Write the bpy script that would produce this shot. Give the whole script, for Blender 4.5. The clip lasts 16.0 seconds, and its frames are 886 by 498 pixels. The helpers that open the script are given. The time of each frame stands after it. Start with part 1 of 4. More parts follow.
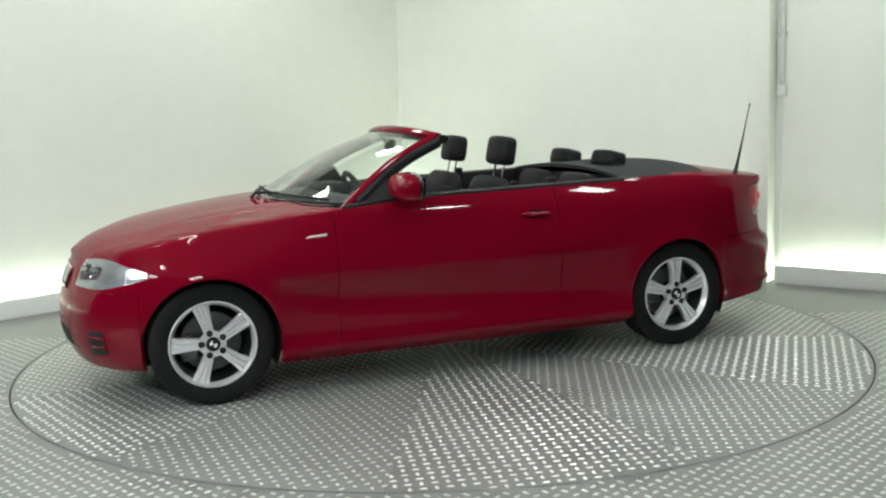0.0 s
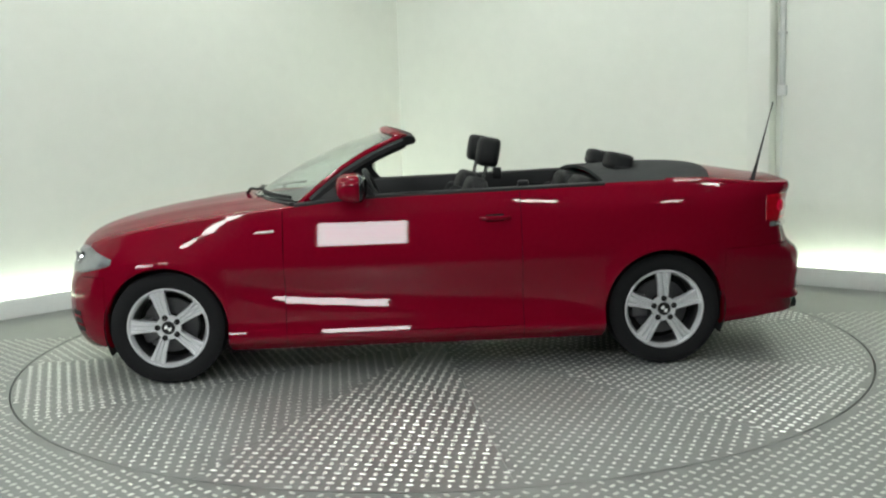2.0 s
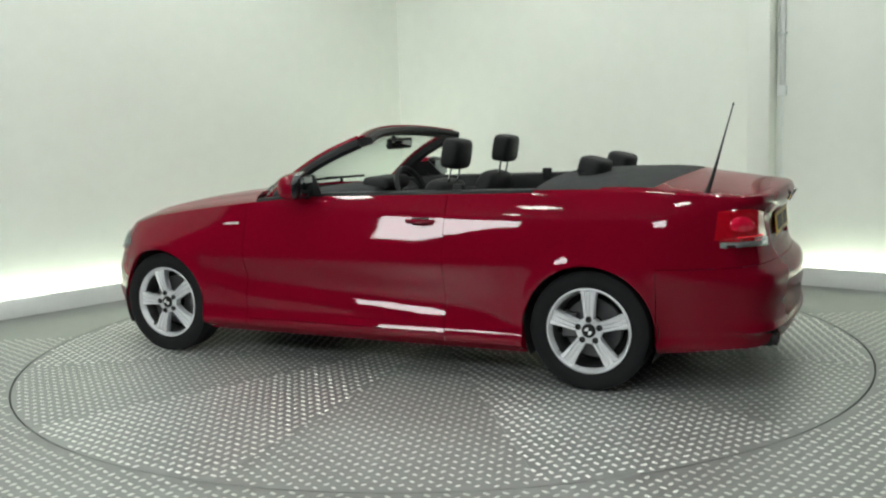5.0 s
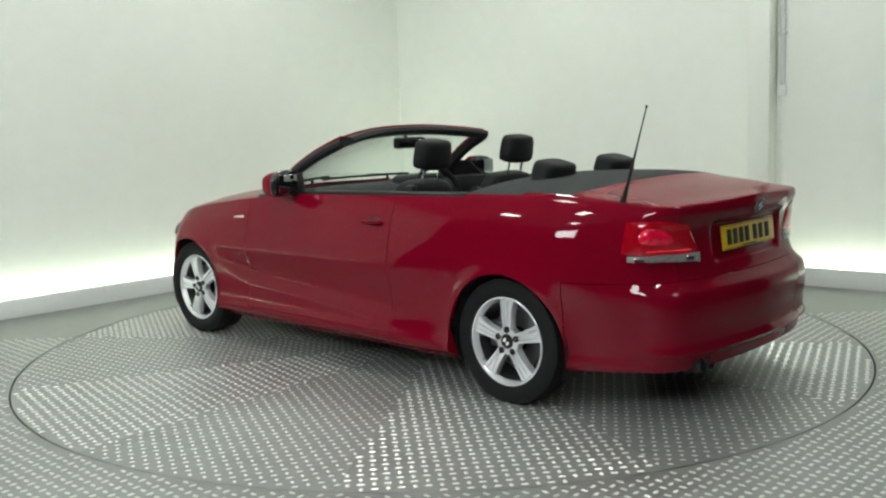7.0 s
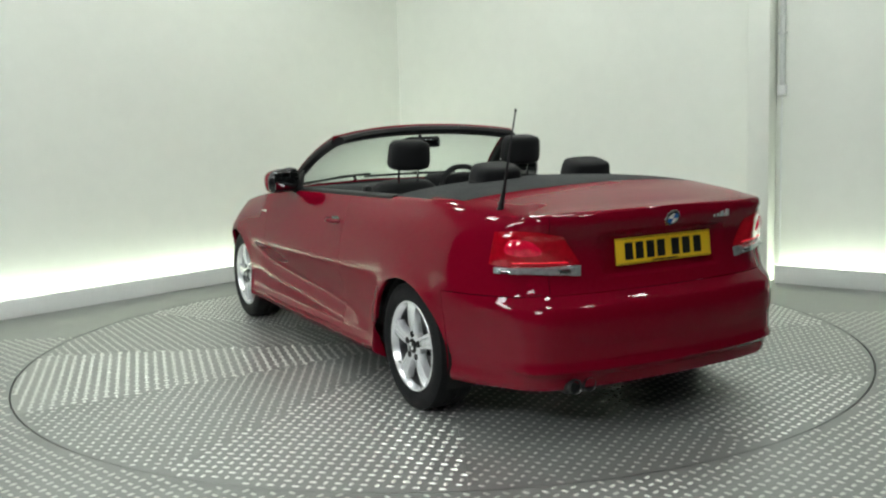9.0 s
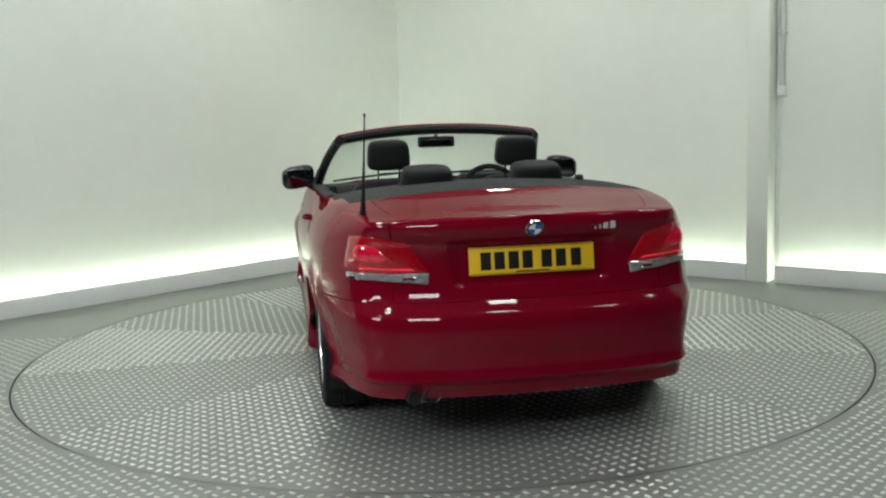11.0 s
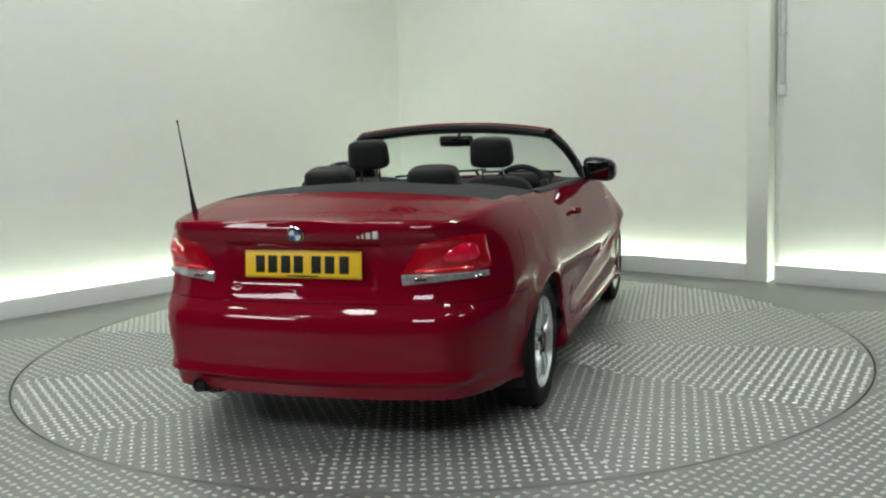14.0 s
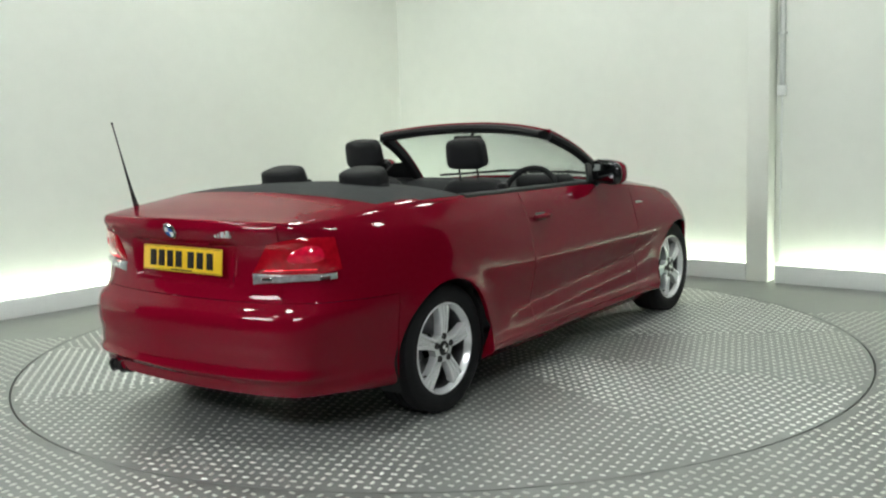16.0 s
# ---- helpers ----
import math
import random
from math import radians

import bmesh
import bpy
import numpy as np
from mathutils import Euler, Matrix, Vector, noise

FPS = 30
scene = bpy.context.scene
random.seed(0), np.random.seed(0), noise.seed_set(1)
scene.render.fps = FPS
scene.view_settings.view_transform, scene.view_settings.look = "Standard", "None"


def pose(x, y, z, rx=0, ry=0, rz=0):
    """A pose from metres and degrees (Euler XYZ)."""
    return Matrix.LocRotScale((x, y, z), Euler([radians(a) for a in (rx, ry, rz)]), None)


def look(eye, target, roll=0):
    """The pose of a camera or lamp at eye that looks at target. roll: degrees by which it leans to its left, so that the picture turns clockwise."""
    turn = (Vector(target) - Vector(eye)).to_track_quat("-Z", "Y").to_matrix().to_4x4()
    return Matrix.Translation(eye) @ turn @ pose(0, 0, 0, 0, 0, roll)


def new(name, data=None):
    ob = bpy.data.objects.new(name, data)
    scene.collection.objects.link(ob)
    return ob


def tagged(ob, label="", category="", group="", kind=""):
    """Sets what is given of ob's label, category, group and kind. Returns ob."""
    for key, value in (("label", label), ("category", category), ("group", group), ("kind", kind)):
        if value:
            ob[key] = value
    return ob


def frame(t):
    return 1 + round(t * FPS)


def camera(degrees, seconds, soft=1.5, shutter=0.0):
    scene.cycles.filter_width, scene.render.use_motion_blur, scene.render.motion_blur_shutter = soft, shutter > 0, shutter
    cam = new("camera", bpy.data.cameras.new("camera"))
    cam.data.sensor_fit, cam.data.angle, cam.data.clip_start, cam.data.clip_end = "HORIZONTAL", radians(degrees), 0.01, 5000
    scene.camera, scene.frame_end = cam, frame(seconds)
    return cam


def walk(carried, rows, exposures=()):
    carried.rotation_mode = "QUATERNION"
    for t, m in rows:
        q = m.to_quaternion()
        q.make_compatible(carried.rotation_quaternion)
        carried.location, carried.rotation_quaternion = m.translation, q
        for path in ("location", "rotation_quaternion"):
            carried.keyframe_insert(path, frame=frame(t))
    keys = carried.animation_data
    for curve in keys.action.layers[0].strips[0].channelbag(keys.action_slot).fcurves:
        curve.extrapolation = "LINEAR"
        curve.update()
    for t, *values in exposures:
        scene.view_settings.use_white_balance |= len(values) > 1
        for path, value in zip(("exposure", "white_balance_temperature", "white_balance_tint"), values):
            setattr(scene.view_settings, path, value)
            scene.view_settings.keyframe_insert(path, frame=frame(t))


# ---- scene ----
cam = camera(49.34, 16.0, soft=2.2)
EYE = (0.0, -5.807, 1.358)
VIEW = look(EYE, (EYE[0] + math.sin(radians(0.24)), EYE[1] + math.cos(radians(0.24)), EYE[2] - math.tan(radians(7.79))), -1.82)
walk(cam, [(0.0, VIEW), (16.0, VIEW)], exposures=[(0.0, 0.0), (2.5, -0.14), (4.2, -0.15), (6.5, -0.12), (9.0, -0.16), (11.5, -0.38), (12.5, -0.42), (14.0, -0.36), (16.0, -0.08)])

# ---- light ----
world = bpy.data.worlds.new("world")
scene.world = world
world.use_nodes = True
world.node_tree.nodes["Background"].inputs["Color"].default_value = (0.9, 1.0, 0.92, 1)
world.node_tree.nodes["Background"].inputs["Strength"].default_value = 0.005


# ---- materials ----
def material(name, color, rough=0.5, metal=0.0, coat=0.0, vary=0.08, scale=6.0, bump=0.0, bscale=60.0, ior=1.5, emit=0.0, trans=0.0, spec=0.5, emit_color=None):
    """A procedural surface: base colour with two scales of variation, and a fine relief."""
    m = bpy.data.materials.new(name)
    m.use_nodes = True
    nt = m.node_tree
    b = nt.nodes["Principled BSDF"]
    b.inputs["Roughness"].default_value = rough
    b.inputs["Metallic"].default_value = metal
    b.inputs["Coat Weight"].default_value = coat
    b.inputs["Coat Roughness"].default_value = 0.03
    b.inputs["IOR"].default_value = ior
    b.inputs["Specular IOR Level"].default_value = spec
    b.inputs["Transmission Weight"].default_value = trans
    if emit:
        b.inputs["Emission Color"].default_value = (*(emit_color or color), 1)
        b.inputs["Emission Strength"].default_value = emit
    co = nt.nodes.new("ShaderNodeTexCoord")
    big, fine = nt.nodes.new("ShaderNodeTexNoise"), nt.nodes.new("ShaderNodeTexNoise")
    big.inputs["Scale"].default_value = scale
    big.inputs["Detail"].default_value = 4
    fine.inputs["Scale"].default_value = scale * 11
    for n in (big, fine):
        nt.links.new(co.outputs["Object"], n.inputs["Vector"])
    add = nt.nodes.new("ShaderNodeMath")
    nt.links.new(big.outputs["Fac"], add.inputs[0])
    nt.links.new(fine.outputs["Fac"], add.inputs[1])
    rng = nt.nodes.new("ShaderNodeMapRange")
    rng.inputs["From Min"].default_value, rng.inputs["From Max"].default_value = 0.6, 1.4
    rng.inputs["To Min"].default_value, rng.inputs["To Max"].default_value = 1 - vary, 1 + vary
    nt.links.new(add.outputs[0], rng.inputs["Value"])
    mul = nt.nodes.new("ShaderNodeVectorMath")
    mul.operation = "SCALE"
    mul.inputs[0].default_value = color
    nt.links.new(rng.outputs[0], mul.inputs["Scale"])
    nt.links.new(mul.outputs[0], b.inputs["Base Color"])
    rr = nt.nodes.new("ShaderNodeMath")
    rr.operation = "MULTIPLY"
    rr.inputs[1].default_value = rough
    nt.links.new(rng.outputs[0], rr.inputs[0])
    nt.links.new(rr.outputs[0], b.inputs["Roughness"])
    if bump:
        bt, bp = nt.nodes.new("ShaderNodeTexNoise"), nt.nodes.new("ShaderNodeBump")
        bt.inputs["Scale"].default_value = bscale
        bt.inputs["Detail"].default_value = 3
        nt.links.new(co.outputs["Object"], bt.inputs["Vector"])
        bp.inputs["Strength"].default_value = bump
        bp.inputs["Distance"].default_value = 0.004
        nt.links.new(bt.outputs["Fac"], bp.inputs["Height"])
        nt.links.new(bp.outputs["Normal"], b.inputs["Normal"])
    return m


WALL = material("wall_paint", (0.74, 0.76, 0.70), 0.6, vary=0.025, scale=0.8, bump=0.05, bscale=30)
KERB = material("kerb_paint", (0.72, 0.74, 0.72), 0.5, vary=0.03, scale=3)
DARKFLOOR = material("dark_floor", (0.06, 0.06, 0.06), 0.7, vary=0.1, scale=3)
DARKWALL = material("dark_curtain", (0.05, 0.05, 0.05), 0.8, vary=0.1, scale=1.5)
# unseen ceiling, its grey lowered to bounce less light into the room
CEIL = material("ceiling_paint", (0.22, 0.22, 0.21), 0.8, vary=0.03, scale=1)
LED = material("led_strip", (0.90, 1.0, 0.84), 0.5, emit=34.0, vary=0.0)
PANEL = material("softbox_face", (0.95, 1.0, 1.0), 0.5, emit=26.0, vary=0.0)
TUBE = material("tube_light", (0.93, 1.0, 0.95), 0.5, emit=40.0, vary=0.0)
GREYPLASTIC = material("grey_plastic", (0.56, 0.58, 0.56), 0.5)
STEELPLATE = material("tread_plate", (0.29, 0.30, 0.285), 0.45, metal=0.6, vary=0.22, scale=0.9, bump=0.05, bscale=90)
# lozenges lighter than their plate: the glint of their slopes is in the colour
TREAD = material("tread_bar", (0.94, 0.95, 0.91), 0.34, metal=0.68, vary=0.1, scale=2.0)
TREADOUT = material("dull_tread_bar", (0.66, 0.67, 0.63), 0.40, metal=0.6, vary=0.12, scale=2.0)
PLATE = material("loose_tread_plate", (0.315, 0.325, 0.31), 0.44, metal=0.6, vary=0.2, scale=0.9, bump=0.05, bscale=90)
nt = PLATE.node_tree
info, mapr, mulr = nt.nodes.new("ShaderNodeObjectInfo"), nt.nodes.new("ShaderNodeMapRange"), nt.nodes.new("ShaderNodeMath")
mapr.inputs["To Min"].default_value, mapr.inputs["To Max"].default_value = 0.75, 1.3
mulr.operation = "MULTIPLY"
nt.links.new(info.outputs["Random"], mapr.inputs["Value"])
rough_in = nt.nodes["Principled BSDF"].inputs["Roughness"]
nt.links.new(rough_in.links[0].from_socket, mulr.inputs[0])
nt.links.new(mapr.outputs[0], mulr.inputs[1])
nt.links.new(mulr.outputs[0], rough_in)
SEAM = material("dark_seam", (0.03, 0.03, 0.03), 0.8)
PAINT = material("red_paint", (0.175, 0.0016, 0.0125), 0.5, coat=0.62, vary=0.03, scale=2.0, spec=0.0)
BLACK = material("black_trim", (0.010, 0.010, 0.011), 0.5, spec=0.25, vary=0.1, bump=0.1, bscale=300)
GLOSSBLACK = material("gloss_black", (0.012, 0.012, 0.013), 0.12, coat=0.5)
FABRIC = material("hood_cover", (0.026, 0.028, 0.029), 0.8, spec=0.3, vary=0.15, scale=8, bump=0.3, bscale=500)
LEATHER = material("black_leather", (0.012, 0.012, 0.013), 0.55, vary=0.15, scale=10, bump=0.25, bscale=250, spec=0.16)
DASH = material("dashboard_plastic", (0.015, 0.015, 0.016), 0.7, bump=0.2, bscale=400, spec=0.25)
RUBBER = material("tyre_rubber", (0.010, 0.010, 0.011), 0.75, vary=0.15, scale=12, bump=0.15, bscale=200, spec=0.2)
WELL = material("wheel_well_liner", (0.008, 0.008, 0.008), 0.9)
ALLOY = material("silver_alloy", (0.90, 0.91, 0.93), 0.24, metal=0.58, coat=0.3, vary=0.04, scale=20)
DARKSTEEL = material("brake_steel", (0.11, 0.11, 0.115), 0.4, metal=0.8, vary=0.15, scale=30)
# darker steel for the tailpipes, with uneven tone
PIPE = material("dark_pipe_steel", (0.05, 0.05, 0.052), 0.35, metal=0.8, vary=0.3, scale=30)
# silver dimmed in colour, in place of the dark surroundings it would reflect
MIRROR = material("dimmed_mirror_silver", (0.25, 0.26, 0.27), 0.02, metal=1.0, vary=0.0)
CHROME = material("chrome", (0.85, 0.86, 0.87), 0.08, metal=1.0, vary=0.02)
GLASS = material("clear_glass", (0.90, 0.96, 0.93), 0.01, trans=1.0, vary=0.0, ior=1.42)
LENS = material("clear_lens", (0.95, 0.97, 0.98), 0.02, trans=1.0, vary=0.0, ior=1.3)
# emission in the red lamp materials stands in for light their prisms reflect
REDLENS = material("red_lens", (0.27, 0.0015, 0.008), 0.05, coat=1.0, vary=0.45, scale=40, emit=0.065, emit_color=(1.0, 0.01, 0.03))
REDBAR = material("red_bar_glint", (0.8, 0.01, 0.03), 0.1, coat=1.0, emit=0.6, emit_color=(1.0, 0.01, 0.03))
HEADBASE = material("headlight_reflector", (0.50, 0.51, 0.53), 0.22, metal=0.9, vary=0.06, scale=12)
REDGLINT = material("glinting_red_lens", (0.5, 0.004, 0.03), 0.1, coat=1.0, vary=0.6, scale=30, emit=0.13, emit_color=(1.0, 0.004, 0.04))
CLEARLENS = material("clear_lamp_strip", (0.50, 0.51, 0.52), 0.14, metal=0.6, coat=1.0, vary=0.5, scale=45)
YELLOW = material("yellow_plate", (0.80, 0.50, 0.02), 0.35, coat=0.3, vary=0.04)
INK = material("black_ink", (0.010, 0.010, 0.010), 0.5, spec=0.25)
BLUE = material("blue_enamel", (0.02, 0.13, 0.45), 0.2, coat=1.0)
WHITEPAINT = material("white_enamel", (0.8, 0.8, 0.8), 0.2, coat=1.0)
AMBERLENS = material("clear_repeater", (0.75, 0.72, 0.66), 0.15, coat=1.0)


# ---- mesh helpers ----
def mesh_object(name, bm, mat, smooth=35, parent=None, label="", recalc=True):
    me = bpy.data.meshes.new(name)
    if recalc:
        bmesh.ops.recalc_face_normals(bm, faces=bm.faces)
    bm.to_mesh(me)
    bm.free()
    me.materials.append(mat)
    if smooth > 0:
        for f in me.polygons:
            f.use_smooth = True
        me.set_sharp_from_angle(angle=radians(smooth))
    ob = new(name, me)
    if parent:
        ob.parent = parent
    if label:
        tagged(ob, label)
    return ob


def part(name, bm, mat, parent, label="", smooth=35):
    """Links a bmesh as one mesh object under a thing or a part."""
    return mesh_object(name, bm, mat, smooth, parent, label)


def box(bm, x0, x1, y0, y1, z0, z1, bevel=0.0, m=None):
    r = bmesh.ops.create_cube(bm, size=1)
    vs = r["verts"]
    bmesh.ops.scale(bm, vec=(x1 - x0, y1 - y0, z1 - z0), verts=vs)
    bmesh.ops.translate(bm, vec=((x0 + x1) / 2, (y0 + y1) / 2, (z0 + z1) / 2), verts=vs)
    if bevel:
        es = list({e for v in vs for e in v.link_edges})
        r = bmesh.ops.bevel(bm, geom=es, offset=bevel, segments=3, affect="EDGES", profile=0.5)
        vs = list({v for f in r["faces"] for v in f.verts} | {v for v in vs if v.is_valid})
    if m is not None:
        bmesh.ops.transform(bm, matrix=m, verts=vs)
    return bm


def rounded_box(x0, x1, y0, y1, z0, z1, bevel=0.02, m=None):
    return box(bmesh.new(), x0, x1, y0, y1, z0, z1, bevel, m)


def lathe(profile, n=48, axis="y", closed=False):
    """A surface of revolution about an axis: profile of (radius, along)."""
    bm = bmesh.new()
    rings = []
    for r, a in profile:
        ring = []
        for i in range(n):
            t = 2 * math.pi * i / n
            c, s = r * math.cos(t), r * math.sin(t)
            ring.append(bm.verts.new({"y": (c, a, s), "z": (c, s, a), "x": (a, c, s)}[axis]))
        rings.append(ring)
    pairs = list(zip(rings, rings[1:])) + ([(rings[-1], rings[0])] if closed else [])
    for p, q in pairs:
        for i in range(n):
            bm.faces.new((p[i], p[(i + 1) % n], q[(i + 1) % n], q[i]))
    return bm


def tube(points, radius, n=10):
    """A round bar along points; radius is a number or one for each point."""
    bm = bmesh.new()
    pts = [Vector(p) for p in points]
    rings = []
    for i, p in enumerate(pts):
        d = (pts[min(i + 1, len(pts) - 1)] - pts[max(i - 1, 0)]).normalized()
        a = d.cross(Vector((0, 0, 1)))
        a = (a if a.length > 0.05 else d.cross(Vector((0, 1, 0)))).normalized()
        b = d.cross(a)
        r = radius[i] if isinstance(radius, (list, tuple)) else radius
        rings.append([bm.verts.new(p + r * (math.cos(2 * math.pi * k / n) * a + math.sin(2 * math.pi * k / n) * b)) for k in range(n)])
    for p, q in zip(rings, rings[1:]):
        for k in range(n):
            bm.faces.new((p[k], p[(k + 1) % n], q[(k + 1) % n], q[k]))
    bm.faces.new(rings[0])
    bm.faces.new(rings[-1])
    return bm


LIGHTS = [(-2.7, -3.3), (2.7, -3.3), (-2.8, -1.2), (2.8, -1.2), (-2.3, 0.7), (2.3, 0.7), (0.9, -2.9), (-0.6, -0.8), (-1.1, 2.0), (0.7, 2.0), (-1.3, -2.2), (1.2, -0.4)]
SOFT = [(-0.45, -5.55, 2.78, 0, 22, 1.0, 0.8), (-4.17, -4.1, 2.78, -47, 22, 1.6, 0.85)]


# ---- the room ----
def place_along(a, b):
    """A pose whose x runs from a to b on the floor, with y to its left."""
    d = Vector((b[0] - a[0], b[1] - a[1], 0))
    return Matrix.Translation((a[0], a[1], 0)) @ Matrix.Rotation(math.atan2(d.y, d.x), 4, "Z"), d.length


ROOM = 3.6
L0, CORNER, R1 = (-5.0, -0.779), (-0.338, 3.939), (4.5, 0.02)


def wall(name, a, b, setback, label):
    m, n = place_along(a, b)
    ob = mesh_object(name, rounded_box(-0.4, n + 0.4, setback, setback + 0.15, 0, ROOM, 0), WALL, 0)
    ob.matrix_world = m
    tagged(ob, label, "wall", kind="structure")
    return ob


wall("wall_left", L0, CORNER, 0.16, "smooth pale painted wall washed with light from below")
wall("wall_right", CORNER, R1, 0.16, "smooth pale painted wall washed with light from below")


def kerb(name, a, b, x0, x1, height=0.138):
    """The low white upstand before the wall, which hides a strip of light."""
    m, n = place_along(a, b)
    ob = mesh_object(name, rounded_box(x0, x1 if x1 else n, 0.0, 0.025, 0, height, 0.004), KERB, 30)
    ob.matrix_world = m
    tagged(ob, "low white painted upstand hiding a light strip", "skirting", kind="structure")
    led = mesh_object("light_strip", rounded_box(x0 + 0.03, (x1 if x1 else n) - 0.03, 0.095, 0.13, 0.04, 0.06, 0.005), LED, 0)
    led.matrix_world = m
    tagged(led, "greenish white light strip behind the white upstand", "light strip")
    return ob


kerb("kerb_left", L0, CORNER, 0.0, None)
m_r, len_r = place_along(CORNER, R1)
kerb("kerb_right", CORNER, R1, 0.0, 3.545)
kerb("kerb_far", CORNER, R1, 3.777, None)
bm = rounded_box(3.55, 3.717, -0.004, 0.158, 0, ROOM, 0.004)
post = mesh_object("pilaster", bm, WALL, 30)
post.matrix_world = m_r
tagged(post, "shallow white painted pilaster on the wall", "pilaster", kind="structure")
# wall conduit with a small junction box
conduit = new("conduit")
conduit.matrix_world = m_r
tagged(conduit, "grey cable conduit with a small junction box on the wall", "conduit")
part("pipe", tube([(3.765, 0.135, 1.50), (3.765, 0.135, 2.6), (3.765, 0.135, ROOM - 0.01)], 0.022, 12), GREYPLASTIC, conduit)
part("cable", tube([(3.762, 0.145, 0.14), (3.762, 0.145, 0.9), (3.762, 0.145, 1.44)], 0.007, 8), KERB, conduit)
part("junction_box", rounded_box(3.735, 3.80, 0.11, 0.157, 1.44, 1.52, 0.008), KERB, conduit)
for zc in (1.9, 2.5):
    part("clip", rounded_box(3.735, 3.795, 0.105, 0.157, zc, zc + 0.02, 0.003), GREYPLASTIC, conduit)

FRONT = -8.2
bm = bmesh.new()
# floor with a round pit for the turntable
TABLE = 2.435
n = 128
inner = [bm.verts.new(((TABLE + 0.006) * math.cos(2 * math.pi * i / n), (TABLE + 0.006) * math.sin(2 * math.pi * i / n), 0)) for i in range(n)]
lower = [bm.verts.new((v.co.x, v.co.y, -0.12)) for v in inner]
outer = []
for i in range(n):
    c, s = math.cos(2 * math.pi * i / n), math.sin(2 * math.pi * i / n)
    k = min(9 / max(abs(c), 1e-6), 8.2 / max(abs(s), 1e-6))
    outer.append(bm.verts.new((k * c, k * s, 0)))
middle = [bm.verts.new((4.35 * math.cos(2 * math.pi * i / n), 4.35 * math.sin(2 * math.pi * i / n), 0)) for i in range(n)]
beyond = bmesh.new()
rim = [[beyond.verts.new((v.co.x, v.co.y, -0.002)) for v in row] for row in (middle, outer)]
for v in outer:
    bm.verts.remove(v)
for i in range(n):
    j = (i + 1) % n
    beyond.faces.new((rim[0][i], rim[0][j], rim[1][j], rim[1][i]))
    bm.faces.new((inner[i], inner[j], middle[j], middle[i]))
    bm.faces.new((lower[i], lower[j], inner[j], inner[i]))
bm.faces.new(lower)
floor = mesh_object("floor", bm, STEELPLATE, 30)
tagged(floor, "worn grey aluminium tread plate floor round the turntable", "floor", kind="structure")
# unseen outer floor, kept dark so that the car's lower sides reflect less
tagged(mesh_object("floor_beyond", beyond, DARKFLOOR, 0), "unseen dark floor beyond the tread plates, added to darken reflections in the car", "floor", kind="structure")

bm = rounded_box(-9, 9, FRONT, 5.6, ROOM, ROOM + 0.1, 0)
tagged(mesh_object("ceiling", bm, CEIL, 0), "plain dark grey ceiling out of view, darkened to cut bounced light", "ceiling", kind="structure")
for name, dims in (("wall_behind", (-9, 9, FRONT - 0.1, FRONT)), ("wall_side_left", (-9.1, -9, FRONT, 5.6)), ("wall_side_right", (9, 9.1, FRONT, 5.6)), ("wall_end", (-9, 9, 5.6, 5.7))):
    tagged(mesh_object(name, rounded_box(*dims, 0, ROOM, 0), DARKWALL, 0), "plain dark studio wall", "wall", kind="structure")


def downlight(x, y):
    ob = new("ceiling_light")
    ob.matrix_world = pose(x, y, ROOM - 0.06)
    tagged(ob, "square white downlight on the ceiling", "ceiling light", "studio downlights")
    part("housing", rounded_box(-0.20, 0.20, -0.20, 0.20, 0.0, 0.055, 0.006), KERB, ob)
    part("diffuser", rounded_box(-0.18, 0.18, -0.18, 0.18, -0.02, -0.002, 0.006), TUBE, ob)


for x, y in LIGHTS:
    downlight(x, y)


def softbox(x, y, z, turn, tilt, w, h):
    """A light panel hung from the ceiling, tilted towards the turntable."""
    ob = new("softbox")
    ob.matrix_world = pose(x, y, z, 0, 0, turn)
    tagged(ob, "rectangular white studio softbox hung from the ceiling", "softbox", "studio softboxes")
    lean = Matrix.Rotation(radians(-tilt), 4, "X")
    part("shell", rounded_box(-w / 2, w / 2, -0.12, -0.003, -h / 2, h / 2, 0.01), BLACK, ob).matrix_local = lean
    part("diffuser", rounded_box(-w / 2 + 0.02, w / 2 - 0.02, -0.003, 0.006, -h / 2 + 0.02, h / 2 - 0.02, 0.002), PANEL, ob).matrix_local = lean
    for s in (-1, 1):
        part("hanger", tube([(s * w * 0.4, -0.06, 0.0), (s * w * 0.4, -0.06, ROOM - z)], 0.012), GREYPLASTIC, ob)


for row in SOFT:
    softbox(*row)

# ---- turntable ----
turntable = new("turntable")
tagged(turntable, "round aluminium tread plate turntable flush with the floor", "turntable")
part("platter", lathe([(0.001, -0.006), (TABLE - 0.05, -0.006), (TABLE - 0.004, -0.006), (TABLE - 0.002, -0.02), (TABLE - 0.01, -0.1), (0.001, -0.1)], 128, "z"), STEELPLATE, turntable, "", 30)


# outline and ridge of one raised lozenge
BAR = ((-0.009, -0.0082, 0), (0.009, -0.0082, 0), (0.0175, 0, 0), (0.009, 0.0082, 0), (-0.009, 0.0082, 0), (-0.0175, 0, 0), (-0.0075, 0, 0.0042), (0.0075, 0, 0.0042))


